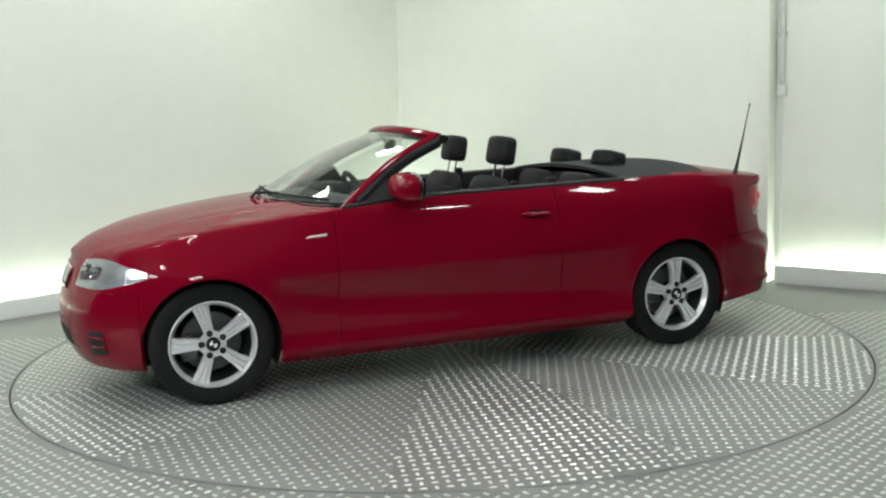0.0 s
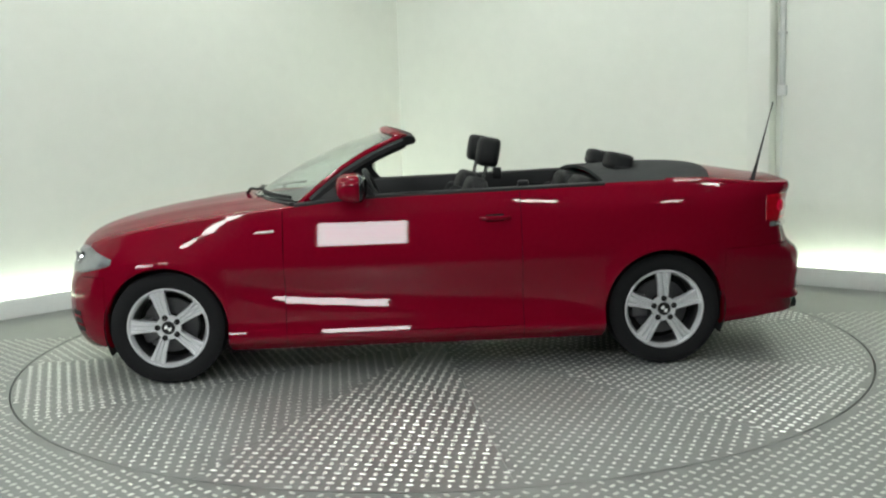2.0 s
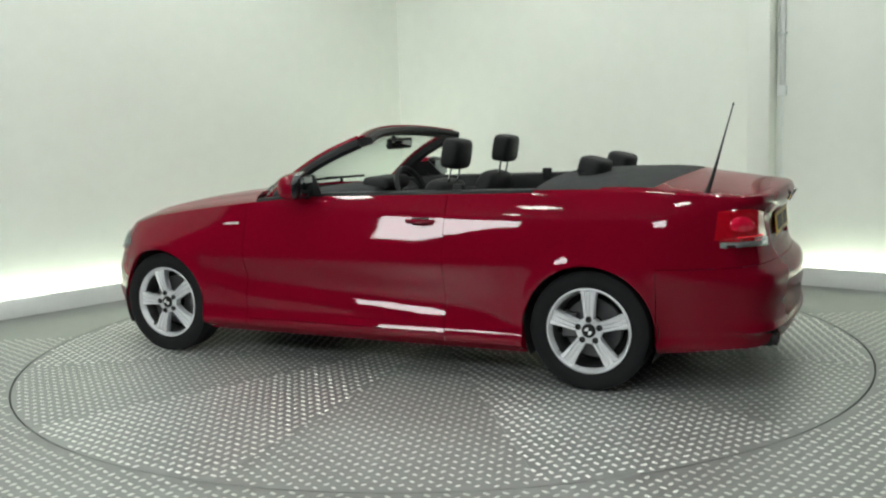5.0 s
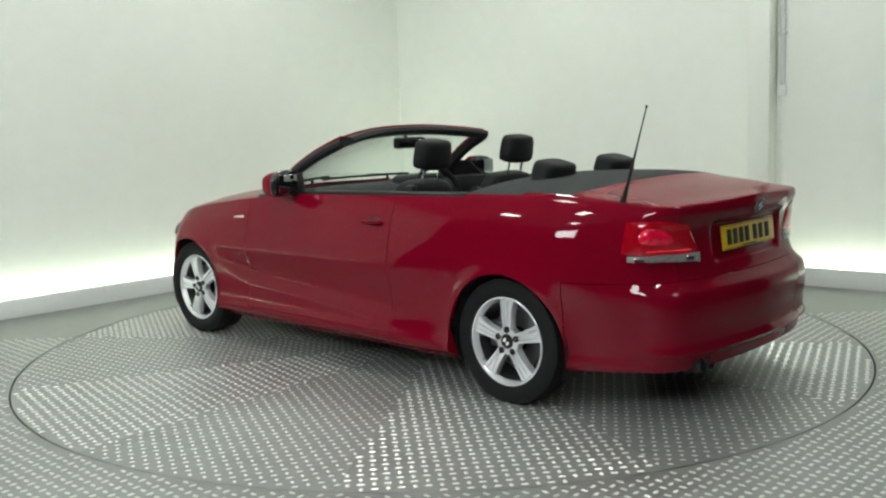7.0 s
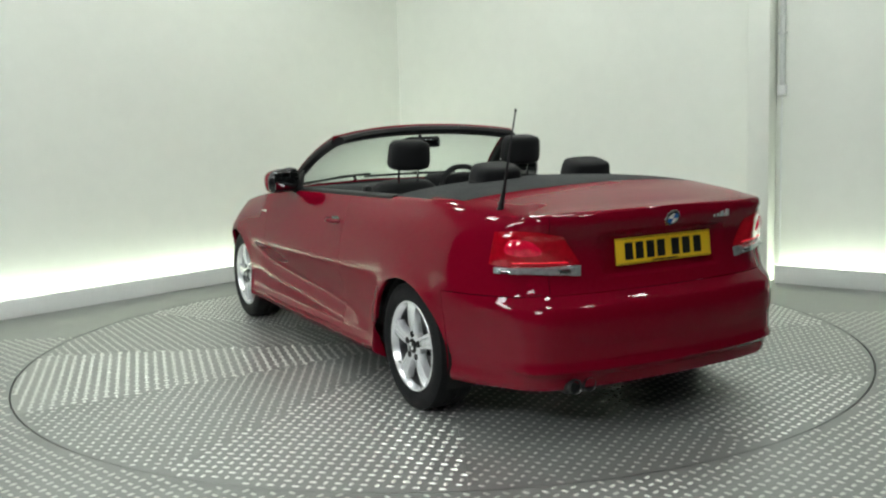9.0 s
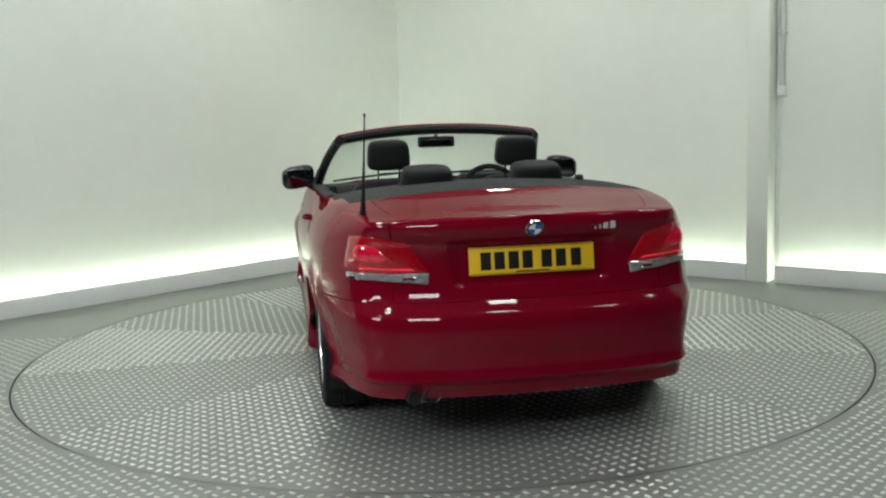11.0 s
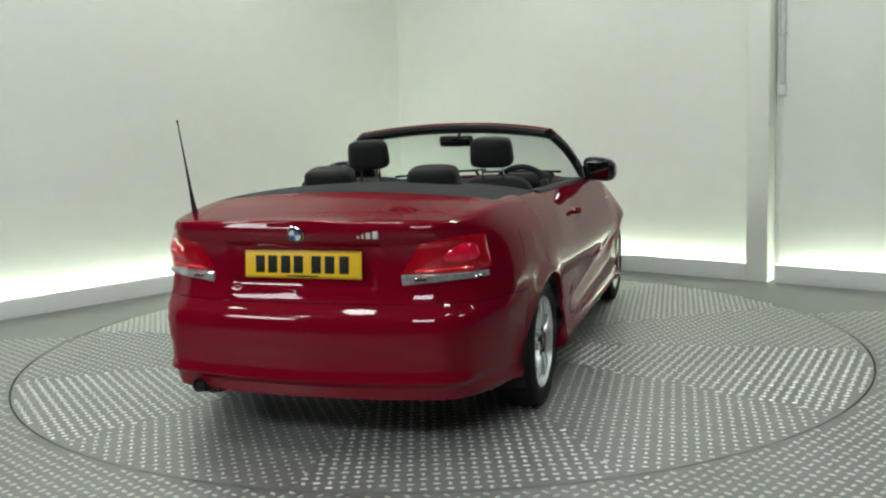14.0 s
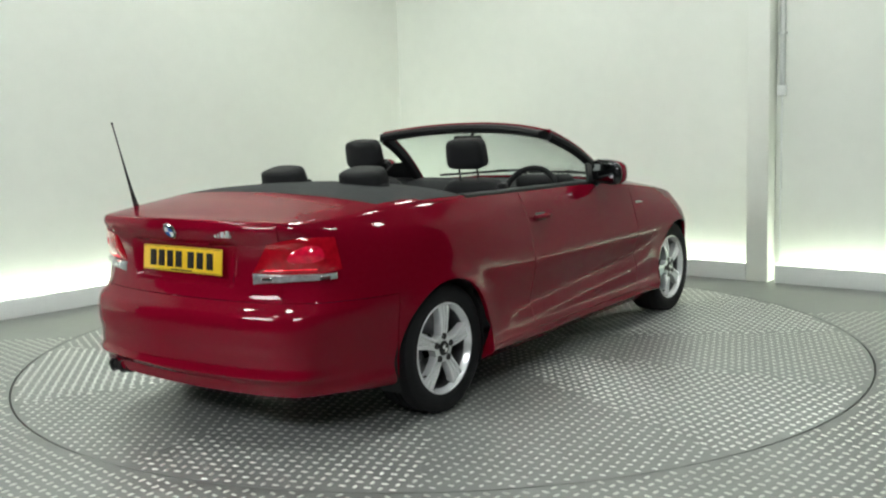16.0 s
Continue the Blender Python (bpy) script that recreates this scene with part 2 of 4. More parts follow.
def tread(inside, reach, turn, subdued=False, pitch=0.0505):
    """Raised lozenges, one along and one across by turns, in rows at an angle; lower and slimmer where they should
    show less sheen.
    """
    verts, faces = [], []
    c, s = math.cos(radians(turn)), math.sin(radians(turn))
    low, slim = (0.5, 0.82) if subdued else (1.0, 1.0)
    n = int(reach / pitch) + 1
    for i in range(-n, n):
        for j in range(-n, n):
            u0, v0 = (i + 0.5) * pitch, (j + 0.5) * pitch
            x, y = u0 * c - v0 * s, u0 * s + v0 * c
            if not inside(x, y):
                continue
            ca, sa = (c, s) if (i + j) % 2 else (-s, c)
            k = len(verts)
            for u, v, w in BAR:
                verts.append((x + slim * (u * ca - v * sa), y + slim * (u * sa + v * ca), w * low))
            faces += [(k, k + 1, k + 7, k + 6), (k + 1, k + 2, k + 7), (k + 2, k + 3, k + 7), (k + 3, k + 4, k + 6, k + 7), (k + 4, k + 5, k + 6), (k + 5, k, k + 6)]
    return verts, faces


def raw(name, verts, faces, mat, parent):
    me = bpy.data.meshes.new(name)
    me.from_pydata(verts, [], faces)
    me.materials.append(mat)
    ob = new(name, me)
    ob.parent = parent
    return ob


# twelve wedge-shaped plates, the pattern of each laid along its own middle line
WEDGE, FIRST, GAP = 30, 4, 0.001
for k in range(12):
    mid = FIRST + WEDGE * (k + 0.5)
    bm = bmesh.new()
    outline = [(0.004, 0.0)] + [((TABLE - 0.004) * math.cos(radians(a)), (TABLE - 0.004) * math.sin(radians(a))) for a in np.linspace(-WEDGE / 2 + 0.03, WEDGE / 2 - 0.03, 17)]
    f = bm.faces.new([bm.verts.new((x, y, 0.0)) for x, y in outline])
    r = bmesh.ops.extrude_face_region(bm, geom=[f])
    bmesh.ops.translate(bm, vec=(0, 0, -0.005), verts=[v for v in r["geom"] if isinstance(v, bmesh.types.BMVert)])
    sheet = part("tread_plate", bm, PLATE, turntable, "", 0)
    sheet.matrix_local = pose(0, 0, 0, 0, 0, mid)
    inside = lambda x, y: x > 0.06 and math.hypot(x, y) < TABLE - 0.022 and abs(math.degrees(math.atan2(y, x))) < WEDGE / 2
    # every other plate has its weaker sheen shaped in as lower lozenges
    bars = raw("tread_pattern", *tread(inside, 3.5, 45 if k % 2 else 0, k % 2 == 1), TREAD, sheet)
    tagged(bars, "raised tread lozenges, lighter in colour for the light they catch", kind="stuff")

# the fixed floor: single lozenges on the stretch before the turntable, the rest joined
near = lambda x, y: abs(x) < 0.53 and -3.02 < y < -2.52
PITCH = 0.0505 * math.sqrt(0.5)
one = bpy.data.meshes.new("tread_lozenge")
one.from_pydata(BAR, [], [(0, 1, 7, 6), (1, 2, 7), (2, 3, 7), (3, 4, 6, 7), (4, 5, 6), (5, 0, 6)])
one.materials.append(TREADOUT)
for i in range(-15, 15):
    for j in range(-85, -70):
        x, y = (i + 0.5) * PITCH, (j + 0.5) * PITCH
        if (i + j) % 2 == 0 and near(x, y) and math.hypot(x, y) > TABLE + 0.024:
            ob = new("tread_lozenge", one)
            ob.parent = floor
            ob.matrix_local = pose(x, y, 0, 0, 0, 45 + 90 * (((i - j) // 2) % 2))
ob = raw("tread_pattern", *tread(lambda x, y: not near(x, y) and TABLE + 0.024 < math.hypot(x, y) < 4.3 and y < 0.4, 4.4, 45), TREADOUT, floor)
tagged(ob, "raised tread lozenges, lighter in colour for the light they catch", kind="stuff")
# ---- the car ----
car = new("car")
tagged(car, "crimson red two-door convertible with its roof folded down", "car")


def interp(rows, x):
    return float(np.interp(x, [r[0] for r in rows], [r[1] for r in rows]))


def smooth_rows(rows, n=200):
    """Rows thinned into a smooth curve (monotone cubic)."""
    xs, ys = np.array([r[0] for r in rows], float), np.array([r[1] for r in rows], float)
    h, d = np.diff(xs), np.diff(ys) / np.diff(xs)
    m = np.zeros(len(xs))
    m[0], m[-1] = d[0], d[-1]
    for i in range(1, len(xs) - 1):
        m[i] = 0 if d[i - 1] * d[i] <= 0 else 2 * d[i - 1] * d[i] / (d[i - 1] + d[i])
    out = []
    for x in np.linspace(xs[0], xs[-1], n):
        i = min(max(int(np.searchsorted(xs, x) - 1), 0), len(h) - 1)
        t = (x - xs[i]) / h[i]
        out.append((float(x), float((2 * t**3 - 3 * t**2 + 1) * ys[i] + (t**3 - 2 * t**2 + t) * h[i] * m[i] + (3 * t**2 - 2 * t**3) * ys[i + 1] + (t**3 - t**2) * h[i] * m[i + 1])))
    return out


# outline in plan, by half width at each x, ends rounded
PLAN_F = [(0.0, 0.872), (0.5, 0.872), (1.0, 0.870), (1.3, 0.862), (1.50, 0.836), (1.65, 0.782), (1.78, 0.70), (1.872, 0.58), (1.943, 0.42), (1.99, 0.22), (2.01, 0.0)]
PLAN_R = [(0.0, 0.872), (-0.5, 0.872), (-1.0, 0.870), (-1.35, 0.866), (-1.65, 0.842), (-1.83, 0.803), (-1.98, 0.748), (-2.075, 0.690), (-2.143, 0.60), (-2.19, 0.42), (-2.214, 0.21), (-2.222, 0.0)]
WHEELS = ((1.317, "front"), (-1.32, "rear"))
AXLE, ARCH = 0.302, 0.326

poly = PLAN_F[::-1] + PLAN_R[1:]


def catmull(points, n):
    p = [Vector((*q, 0)) for q in points]
    p = [Vector((p[0].x, -p[1].y, 0)) + Vector((p[1].x - p[0].x, 0, 0))] + p + [Vector((p[-2].x, -p[-2].y, 0))]
    out = []
    for i in range(1, len(p) - 2):
        for k in range(n):
            t = k / n
            a, b, c, d = p[i - 1], p[i], p[i + 1], p[i + 2]
            out.append(0.5 * (2 * b + (c - a) * t + (2 * a - 5 * b + 4 * c - d) * t * t + (3 * b - a - 3 * c + d) * t**3))
    out.append(p[-2])
    return out


dense = catmull(poly, 24)
dense[0].y = dense[-1].y = 0.0
arc = [0.0]
for a, b in zip(dense, dense[1:]):
    arc.append(arc[-1] + (b - a).length)
DX, DY, DS = np.array([v.x for v in dense]), np.array([v.y for v in dense]), np.array(arc)


def plan(s):
    """Place and outward normal of the plan outline at arc length s."""
    x, y = np.interp(s, DS, DX), np.interp(s, DS, DY)
    e = 0.012
    a, b = max(s - e, 0), min(s + e, DS[-1])
    t = Vector((np.interp(b, DS, DX) - np.interp(a, DS, DX), np.interp(b, DS, DY) - np.interp(a, DS, DY), 0)).normalized()
    nrm = Vector((t.y, -t.x, 0))
    if s <= 0.004:
        nrm = Vector((1, 0, 0))
    if s >= DS[-1] - 0.004:
        nrm = Vector((-1, 0, 0))
    return float(x), float(y), nrm


def s_of_x(x):
    return float(np.interp(-x, -DX, DS))


SHOULDER = smooth_rows([(-2.3, 0.945), (-2.05, 0.945), (-1.8, 0.962), (-1.5, 0.975), (-1.1, 0.972), (-0.57, 0.962), (-0.2, 0.955), (0.25, 0.945), (0.65, 0.912), (0.95, 0.880), (1.25, 0.842), (1.5, 0.803), (1.7, 0.768), (1.85, 0.738), (1.95, 0.705), (2.02, 0.685)])
CROWN = smooth_rows([(-2.3, 0.952), (-2.1, 0.965), (-1.95, 0.985), (-1.83, 1.001), (-1.67, 1.022), (-1.55, 1.044), (-1.38, 1.054), (-1.1, 1.044), (-1.0, 1.038), (0.6, 0.96), (0.78, 0.955), (0.95, 0.945), (1.13, 0.928), (1.3, 0.908), (1.47, 0.882), (1.65, 0.845), (1.8, 0.80), (1.86, 0.772), (1.93, 0.724), (2.02, 0.685)])
IN_FRONT = smooth_rows([(0.15, 0.10), (0.20, 0.05), (0.28, 0.015), (0.36, 0.0), (0.47, 0.002), (0.54, 0.02), (0.61, 0.045), (0.68, 0.075), (0.74, 0.11), (0.80, 0.16), (1.1, 0.4)])
IN_SIDE = smooth_rows([(0.15, 0.085), (0.175, 0.06), (0.205, 0.014), (0.235, -0.003), (0.25, -0.002), (0.29, 0.011), (0.34, 0.014), (0.45, 0.012), (0.55, 0.005), (0.61, 0.0), (0.67, 0.007), (0.74, 0.0225), (0.81, 0.042), (0.86, 0.057), (0.90, 0.072), (0.95, 0.100), (1.0, 0.135)])
IN_HAUNCH = smooth_rows([(0.15, 0.085), (0.175, 0.06), (0.205, 0.014), (0.235, -0.003), (0.25, -0.002), (0.29, 0.011), (0.34, 0.014), (0.45, 0.012), (0.55, 0.005), (0.61, 0.0), (0.67, 0.002), (0.74, 0.009), (0.81, 0.021), (0.85, 0.032), (0.88, 0.044), (0.91, 0.061), (0.95, 0.090), (1.0, 0.130)])
IN_REAR = smooth_rows([(0.15, 0.09), (0.20, 0.055), (0.25, 0.034), (0.292, 0.024), (0.306, 0.002), (0.320, 0.0), (0.345, 0.010), (0.40, 0.011), (0.46, 0.003), (0.52, 0.002), (0.575, 0.014), (0.600, 0.042), (0.635, 0.070), (0.70, 0.088), (0.78, 0.096), (0.84, 0.090), (0.89, 0.066), (0.92, 0.056), (0.94, 0.060), (0.955, 0.072), (1.1, 0.1)])
SILL = [(-2.3, 0.238), (-1.95, 0.225), (-1.68, 0.20), (-1.0, 0.165), (0.9, 0.165), (1.65, 0.19), (1.9, 0.185), (2.08, 0.19)]


def bottom(x):
    z = interp(SILL, x)
    for xc, _ in WHEELS:
        if abs(x - xc) < ARCH:
            z = max(z, AXLE + math.sqrt(ARCH**2 - (x - xc) ** 2))
    return z


def bump(v, c, w):
    return math.exp(-((v - c) / w) ** 2)


def surf(s, z, out=0.0):
    """A point of the body's side, nose or tail at plan position s and height z."""
    x, y, nrm = plan(s)
    k = min(max((abs(nrm.x) - 0.12) / 0.7, 0), 1)
    k = k * k * (3 - 2 * k)
    end = interp(IN_FRONT, z) if x > 0 else interp(IN_REAR, z)
    if x < 0:
        # sunken panel round the number plate
        a = min(1, max(0, (0.345 + 0.10 * (z - 0.77) - y) / 0.022))
        b = min(1, max(0, (z - 0.672) / 0.02)) * min(1, max(0, (0.866 - z) / 0.02))
        end += 0.020 * a * a * (3 - 2 * a) * b * b * (3 - 2 * b)
    haunch = min(1, max(0, (-0.45 - x) / 0.5))
    side = interp(IN_SIDE, z) * (1 - haunch) + interp(IN_HAUNCH, z) * haunch
    # side sculpting: a hollow between a level line and one that climbs to the front
    if -1.0 < x < 1.0:
        back = min(1, (x + 1.0) / 0.55)
        fade = min(1, (1.0 - x) / 0.22) * back * back * (3 - 2 * back)
        low = 0.280 + 0.13 * (x + 1.0) / 2 + 0.10 * max(0, (x - 0.6) / 0.4) ** 2
        if low < z < 0.60:
            d, w = z - low, 0.60 - low
            rise = 0.375 * (d - 0.008 * (1 - math.exp(-d / 0.008)))
            fall = 0.0255 * (0.5 + 0.5 * math.cos(math.pi * min(1, max(0, (d - 0.07) / (w - 0.07)))))
            side += fade * max(0.0, -math.log(math.exp(-600 * rise) + math.exp(-600 * fall)) / 600 + 0.0011 * math.exp(-d / 0.02))
    if x < -1.4 and z < 0.55:
        side += 0.055 * min(1, (-1.4 - x) / 0.3) * (0.55 - z) / 0.3
    if x > 0.8 and z > 0.60:
        side += 0.065 * min(1, (x - 0.8) / 0.7) * (max(0, z - 0.65) / 0.15) ** 1.25
    for xc, _ in WHEELS:
        d = math.hypot(x - xc, z - AXLE) - ARCH
        side -= 0.016 * math.exp(-(max(d, 0) / 0.055) ** 2) * (1 if z > AXLE - 0.1 else 0)
    inset = (1 - k) * side + k * end - out
    p = Vector((x, y, 0)) - nrm * inset
    if s < 0.004 or s > DS[-1] - 0.004:
        p.y = 0.0
    return Vector((p.x, max(p.y, 0.0), z))


def top(s, q, out=0.0):
    """A point of the bonnet or rear deck: q runs from the shoulder to the centre line."""
    x, _, _ = plan(s)
    p = surf(s, interp(SHOULDER, x))
    xc = p.x
    zc = interp(CROWN, xc + (0.30 * min(1, max(0, (1.6 - xc) / 0.95)) if xc > 0.5 else 0))
    y = p.y * (1 - q)
    bow = math.sin(math.pi / 2 * min(1, q * 1.02)) ** (0.72 if xc > 0 else 0.6)
    z = p.z + (zc - p.z) * bow
    if xc > 0.6:
        # two raised lines along the bonnet
        z += 0.008 * bump(q, 0.34 + 0.1 * (1.9 - xc), 0.07) * min(1, max(0, (1.85 - xc) / 0.3))
    sweep = 1 - (1 - q) ** 2
    if xc > 0.5:
        xc += 0.30 * sweep * min(1, max(0, (1.6 - xc) / 0.95))
    elif xc < -1.3:
        xc -= 0.13 * sweep * min(1, max(0, (xc + 2.1) / 0.6)) * min(1, (-1.0 - xc) / 0.4)
    return Vector((xc, y, z + out))


# stations round the plan: pinned at arches, doors and lids
DOOR_F, DOOR_R, COWL, LID, DECK = 0.69, -0.56, 0.63, -1.02, -1.60
pins = [DOOR_F, DOOR_R, COWL, LID, DECK]
xs = set(pins)
for xc, _ in WHEELS:
    for i in range(25):
        xs.add(round(xc + (ARCH + 0.0004) * math.cos(math.pi * i / 24), 4))
    xs |= {xc - ARCH - 0.003, xc + ARCH + 0.003}
xs |= {round(v, 3) for v in np.arange(-1.95, 1.9, 0.06)}
xs = sorted(xs, reverse=True)
keep = [xs[0]]
for v in xs[1:]:
    near_pin = any(abs(v - p) < 1e-6 for p in pins)
    arch_pt = any(abs(v - xc) <= ARCH + 0.0035 for xc, _ in WHEELS)
    if keep[-1] - v < 0.022 and not near_pin and not (arch_pt and (v in (1.317 - ARCH - 0.003, 1.317 + ARCH + 0.003, -1.32 - ARCH - 0.003, -1.32 + ARCH + 0.003) or keep[-1] - v > 0.0028)):
        continue
    if near_pin and keep[-1] - v < 0.022 and not any(abs(keep[-1] - p) < 1e-6 for p in pins) and not arch_pt:
        keep.pop()
    keep.append(v)
s_first, s_last = s_of_x(keep[0]), s_of_x(keep[-1])
STATIONS = [s_first * i / 14 for i in range(14)] + [s_of_x(v) for v in keep] + [s_last + (DS[-1] - s_last) * i / 36 for i in range(1, 37)]

rows_low, rows_high = 36, 18
TOPQ = [0, 0.03, 0.07, 0.12, 0.19, 0.27, 0.35, 0.44, 0.54, 0.66, 0.80, 0.92, 1.0]
GRID, TOPS = [], []
for s in STATIONS:
    x, _, _ = plan(s)
    zb, zs = bottom(x), interp(SHOULDER, x)
    zm = min(0.70, zs - 0.05)
    zz = [zb + (zm - zb) * k / rows_low for k in range(rows_low)] + [zm + (zs - zm) * k / rows_high for k in range(rows_high + 1)]
    GRID.append([surf(s, z) for z in zz])
    TOPS.append([top(s, q) for q in TOPQ])

panels = {}


def put(name, quad):
    panels.setdefault(name, []).append(quad)


for i in range(len(STATIONS) - 1):
    xm = plan((STATIONS[i] + STATIONS[i + 1]) / 2)[0]
    ym = plan((STATIONS[i] + STATIONS[i + 1]) / 2)[1]
    for k in range(rows_low + rows_high):
        quad = (GRID[i][k], GRID[i + 1][k], GRID[i + 1][k + 1], GRID[i][k + 1])
        if xm > 1.657 and (k < 27 or xm > 1.86):
            name = "front_bumper"
        elif xm > DOOR_F:
            name = "front_wing"
        elif xm > DOOR_R:
            name = "door" if k >= 6 else "sill"
        elif xm > -1.66:
            name = "rear_quarter"
        elif k < 30:
            name = "rear_bumper"
        else:
            name = "boot_lid" if ym < 0.60 else "rear_quarter"
        put(name, quad)
    for k in range(len(TOPQ) - 1):
        quad = (TOPS[i][k], TOPS[i + 1][k], TOPS[i + 1][k + 1], TOPS[i][k + 1])
        if xm > COWL:
            name = "bonnet" if (k >= 3 or xm > 1.9) else ("front_wing" if xm < 1.86 else "front_bumper")
            if k >= 3 and xm > 1.96:
                name = "front_bumper"
        elif xm > LID:
            continue
        elif xm > DECK:
            name = "hood_cover" if k >= (1 if xm > -1.35 else 2) else "rear_quarter"
        else:
            name = "boot_lid" if (k >= 4 or ym < 0.60) else "rear_quarter"
        put(name, quad)


def panel(name, quads, mirror, both, mat=None, depth=0.02):
    """One body panel: shut lines pulled in a little, edges turned inwards."""
    bm = bmesh.new()
    made = {}

    def vert(p):
        key = (round(p.x, 5), round(p.y, 5), round(p.z, 5))
        if key not in made:
            made[key] = bm.verts.new(p)
        return made[key]

    for flip in ((1, -1) if both else ((-1,) if mirror else (1,))):
        for quad in quads:
            vs = []
            for p in quad:
                v = vert(Vector((p.x, p.y * flip, p.z)))
                if v not in vs:
                    vs.append(v)
            if len(vs) >= 3:
                try:
                    f = bm.faces.new(vs if flip == 1 else vs[::-1])
                except ValueError:
                    pass
    bm.normal_update()
    total = sum(f.normal.dot(f.calc_center_median() - Vector((f.calc_center_median().x * 0.75, 0, 0.45))) * f.calc_area() for f in bm.faces)
    if total < 0:
        bmesh.ops.reverse_faces(bm, faces=bm.faces)
    bm.normal_update()
    edge = [e for e in bm.edges if e.is_boundary]
    rim = {v for e in edge for v in e.verts}
    normal = {v: v.normal.copy() for v in rim}
    move = {}
    for v in rim:
        d = Vector()
        for e in v.link_edges:
            o = e.other_vert(v)
            if not e.is_boundary and e.calc_length() > 1e-5:
                d += (o.co - v.co).normalized()
        move[v] = v.co + (d.normalized() * 0.0015 if d.length > 1e-6 else d)
    for v, co in move.items():
        v.co = co
    r = bmesh.ops.extrude_edge_only(bm, edges=edge)
    fresh = [g for g in r["geom"] if isinstance(g, bmesh.types.BMVert)]
    old = {}
    for v in rim:
        old[(round(v.co.x, 5), round(v.co.y, 5), round(v.co.z, 5))] = normal[v]
    for v in fresh:
        nn = old.get((round(v.co.x, 5), round(v.co.y, 5), round(v.co.z, 5)))
        if nn is not None:
            v.co -= nn * depth
    ob = mesh_object(name, bm, mat or PAINT, 32, car, "", False)
    return ob


for name, quads in panels.items():
    if name in ("front_bumper", "bonnet", "boot_lid", "rear_bumper", "hood_cover"):
        ob = panel(name, quads, False, True, FABRIC if name == "hood_cover" else PAINT)
        if name == "hood_cover":
            tagged(ob, "dark grey cover over the folded roof")
    else:
        panel(name, quads, False, False)
        panel(name, quads, True, False)

# floor pan and wheel wells
bm = bmesh.new()
prev = None
for x in np.arange(-1.95, 1.76, 0.05):
    w = interp([(-1.95, 0.55), (-1.8, 0.66), (-1.7, 0.70), (-1.69, 0.52), (-0.97, 0.52), (-0.96, 0.80), (0.96, 0.80), (0.97, 0.50), (1.69, 0.50), (1.70, 0.62), (1.76, 0.50)], x)
    cur = [bm.verts.new((x, -w, 0.205)), bm.verts.new((x, w, 0.205))]
    if prev:
        bm.faces.new((prev[0], prev[1], cur[1], cur[0]))
    prev = cur
r = bmesh.ops.extrude_face_region(bm, geom=list(bm.faces))
bmesh.ops.translate(bm, vec=(0, 0, 0.03), verts=[g for g in r["geom"] if isinstance(g, bmesh.types.BMVert)])
part("floor_pan", bm, WELL, car, "", 0)
for xc, _ in WHEELS:
    for side in (1, -1):
        bm = bmesh.new()
        a, b = [], []
        for i in range(25):
            t = math.radians(-25 + 230 * i / 24)
            a.append(bm.verts.new((xc + (ARCH + 0.012) * math.cos(t), side * (0.80 if xc > 0 else 0.82), AXLE + (ARCH + 0.012) * math.sin(t))))
            b.append(bm.verts.new((xc + (ARCH + 0.012) * math.cos(t), side * 0.50, AXLE + (ARCH + 0.012) * math.sin(t))))
        for i in range(24):
            bm.faces.new((a[i], a[i + 1], b[i + 1], b[i]))
        bm.faces.new(b)
        part("wheel_arch_liner", bm, WELL, car, "black wheel arch liner", 40)


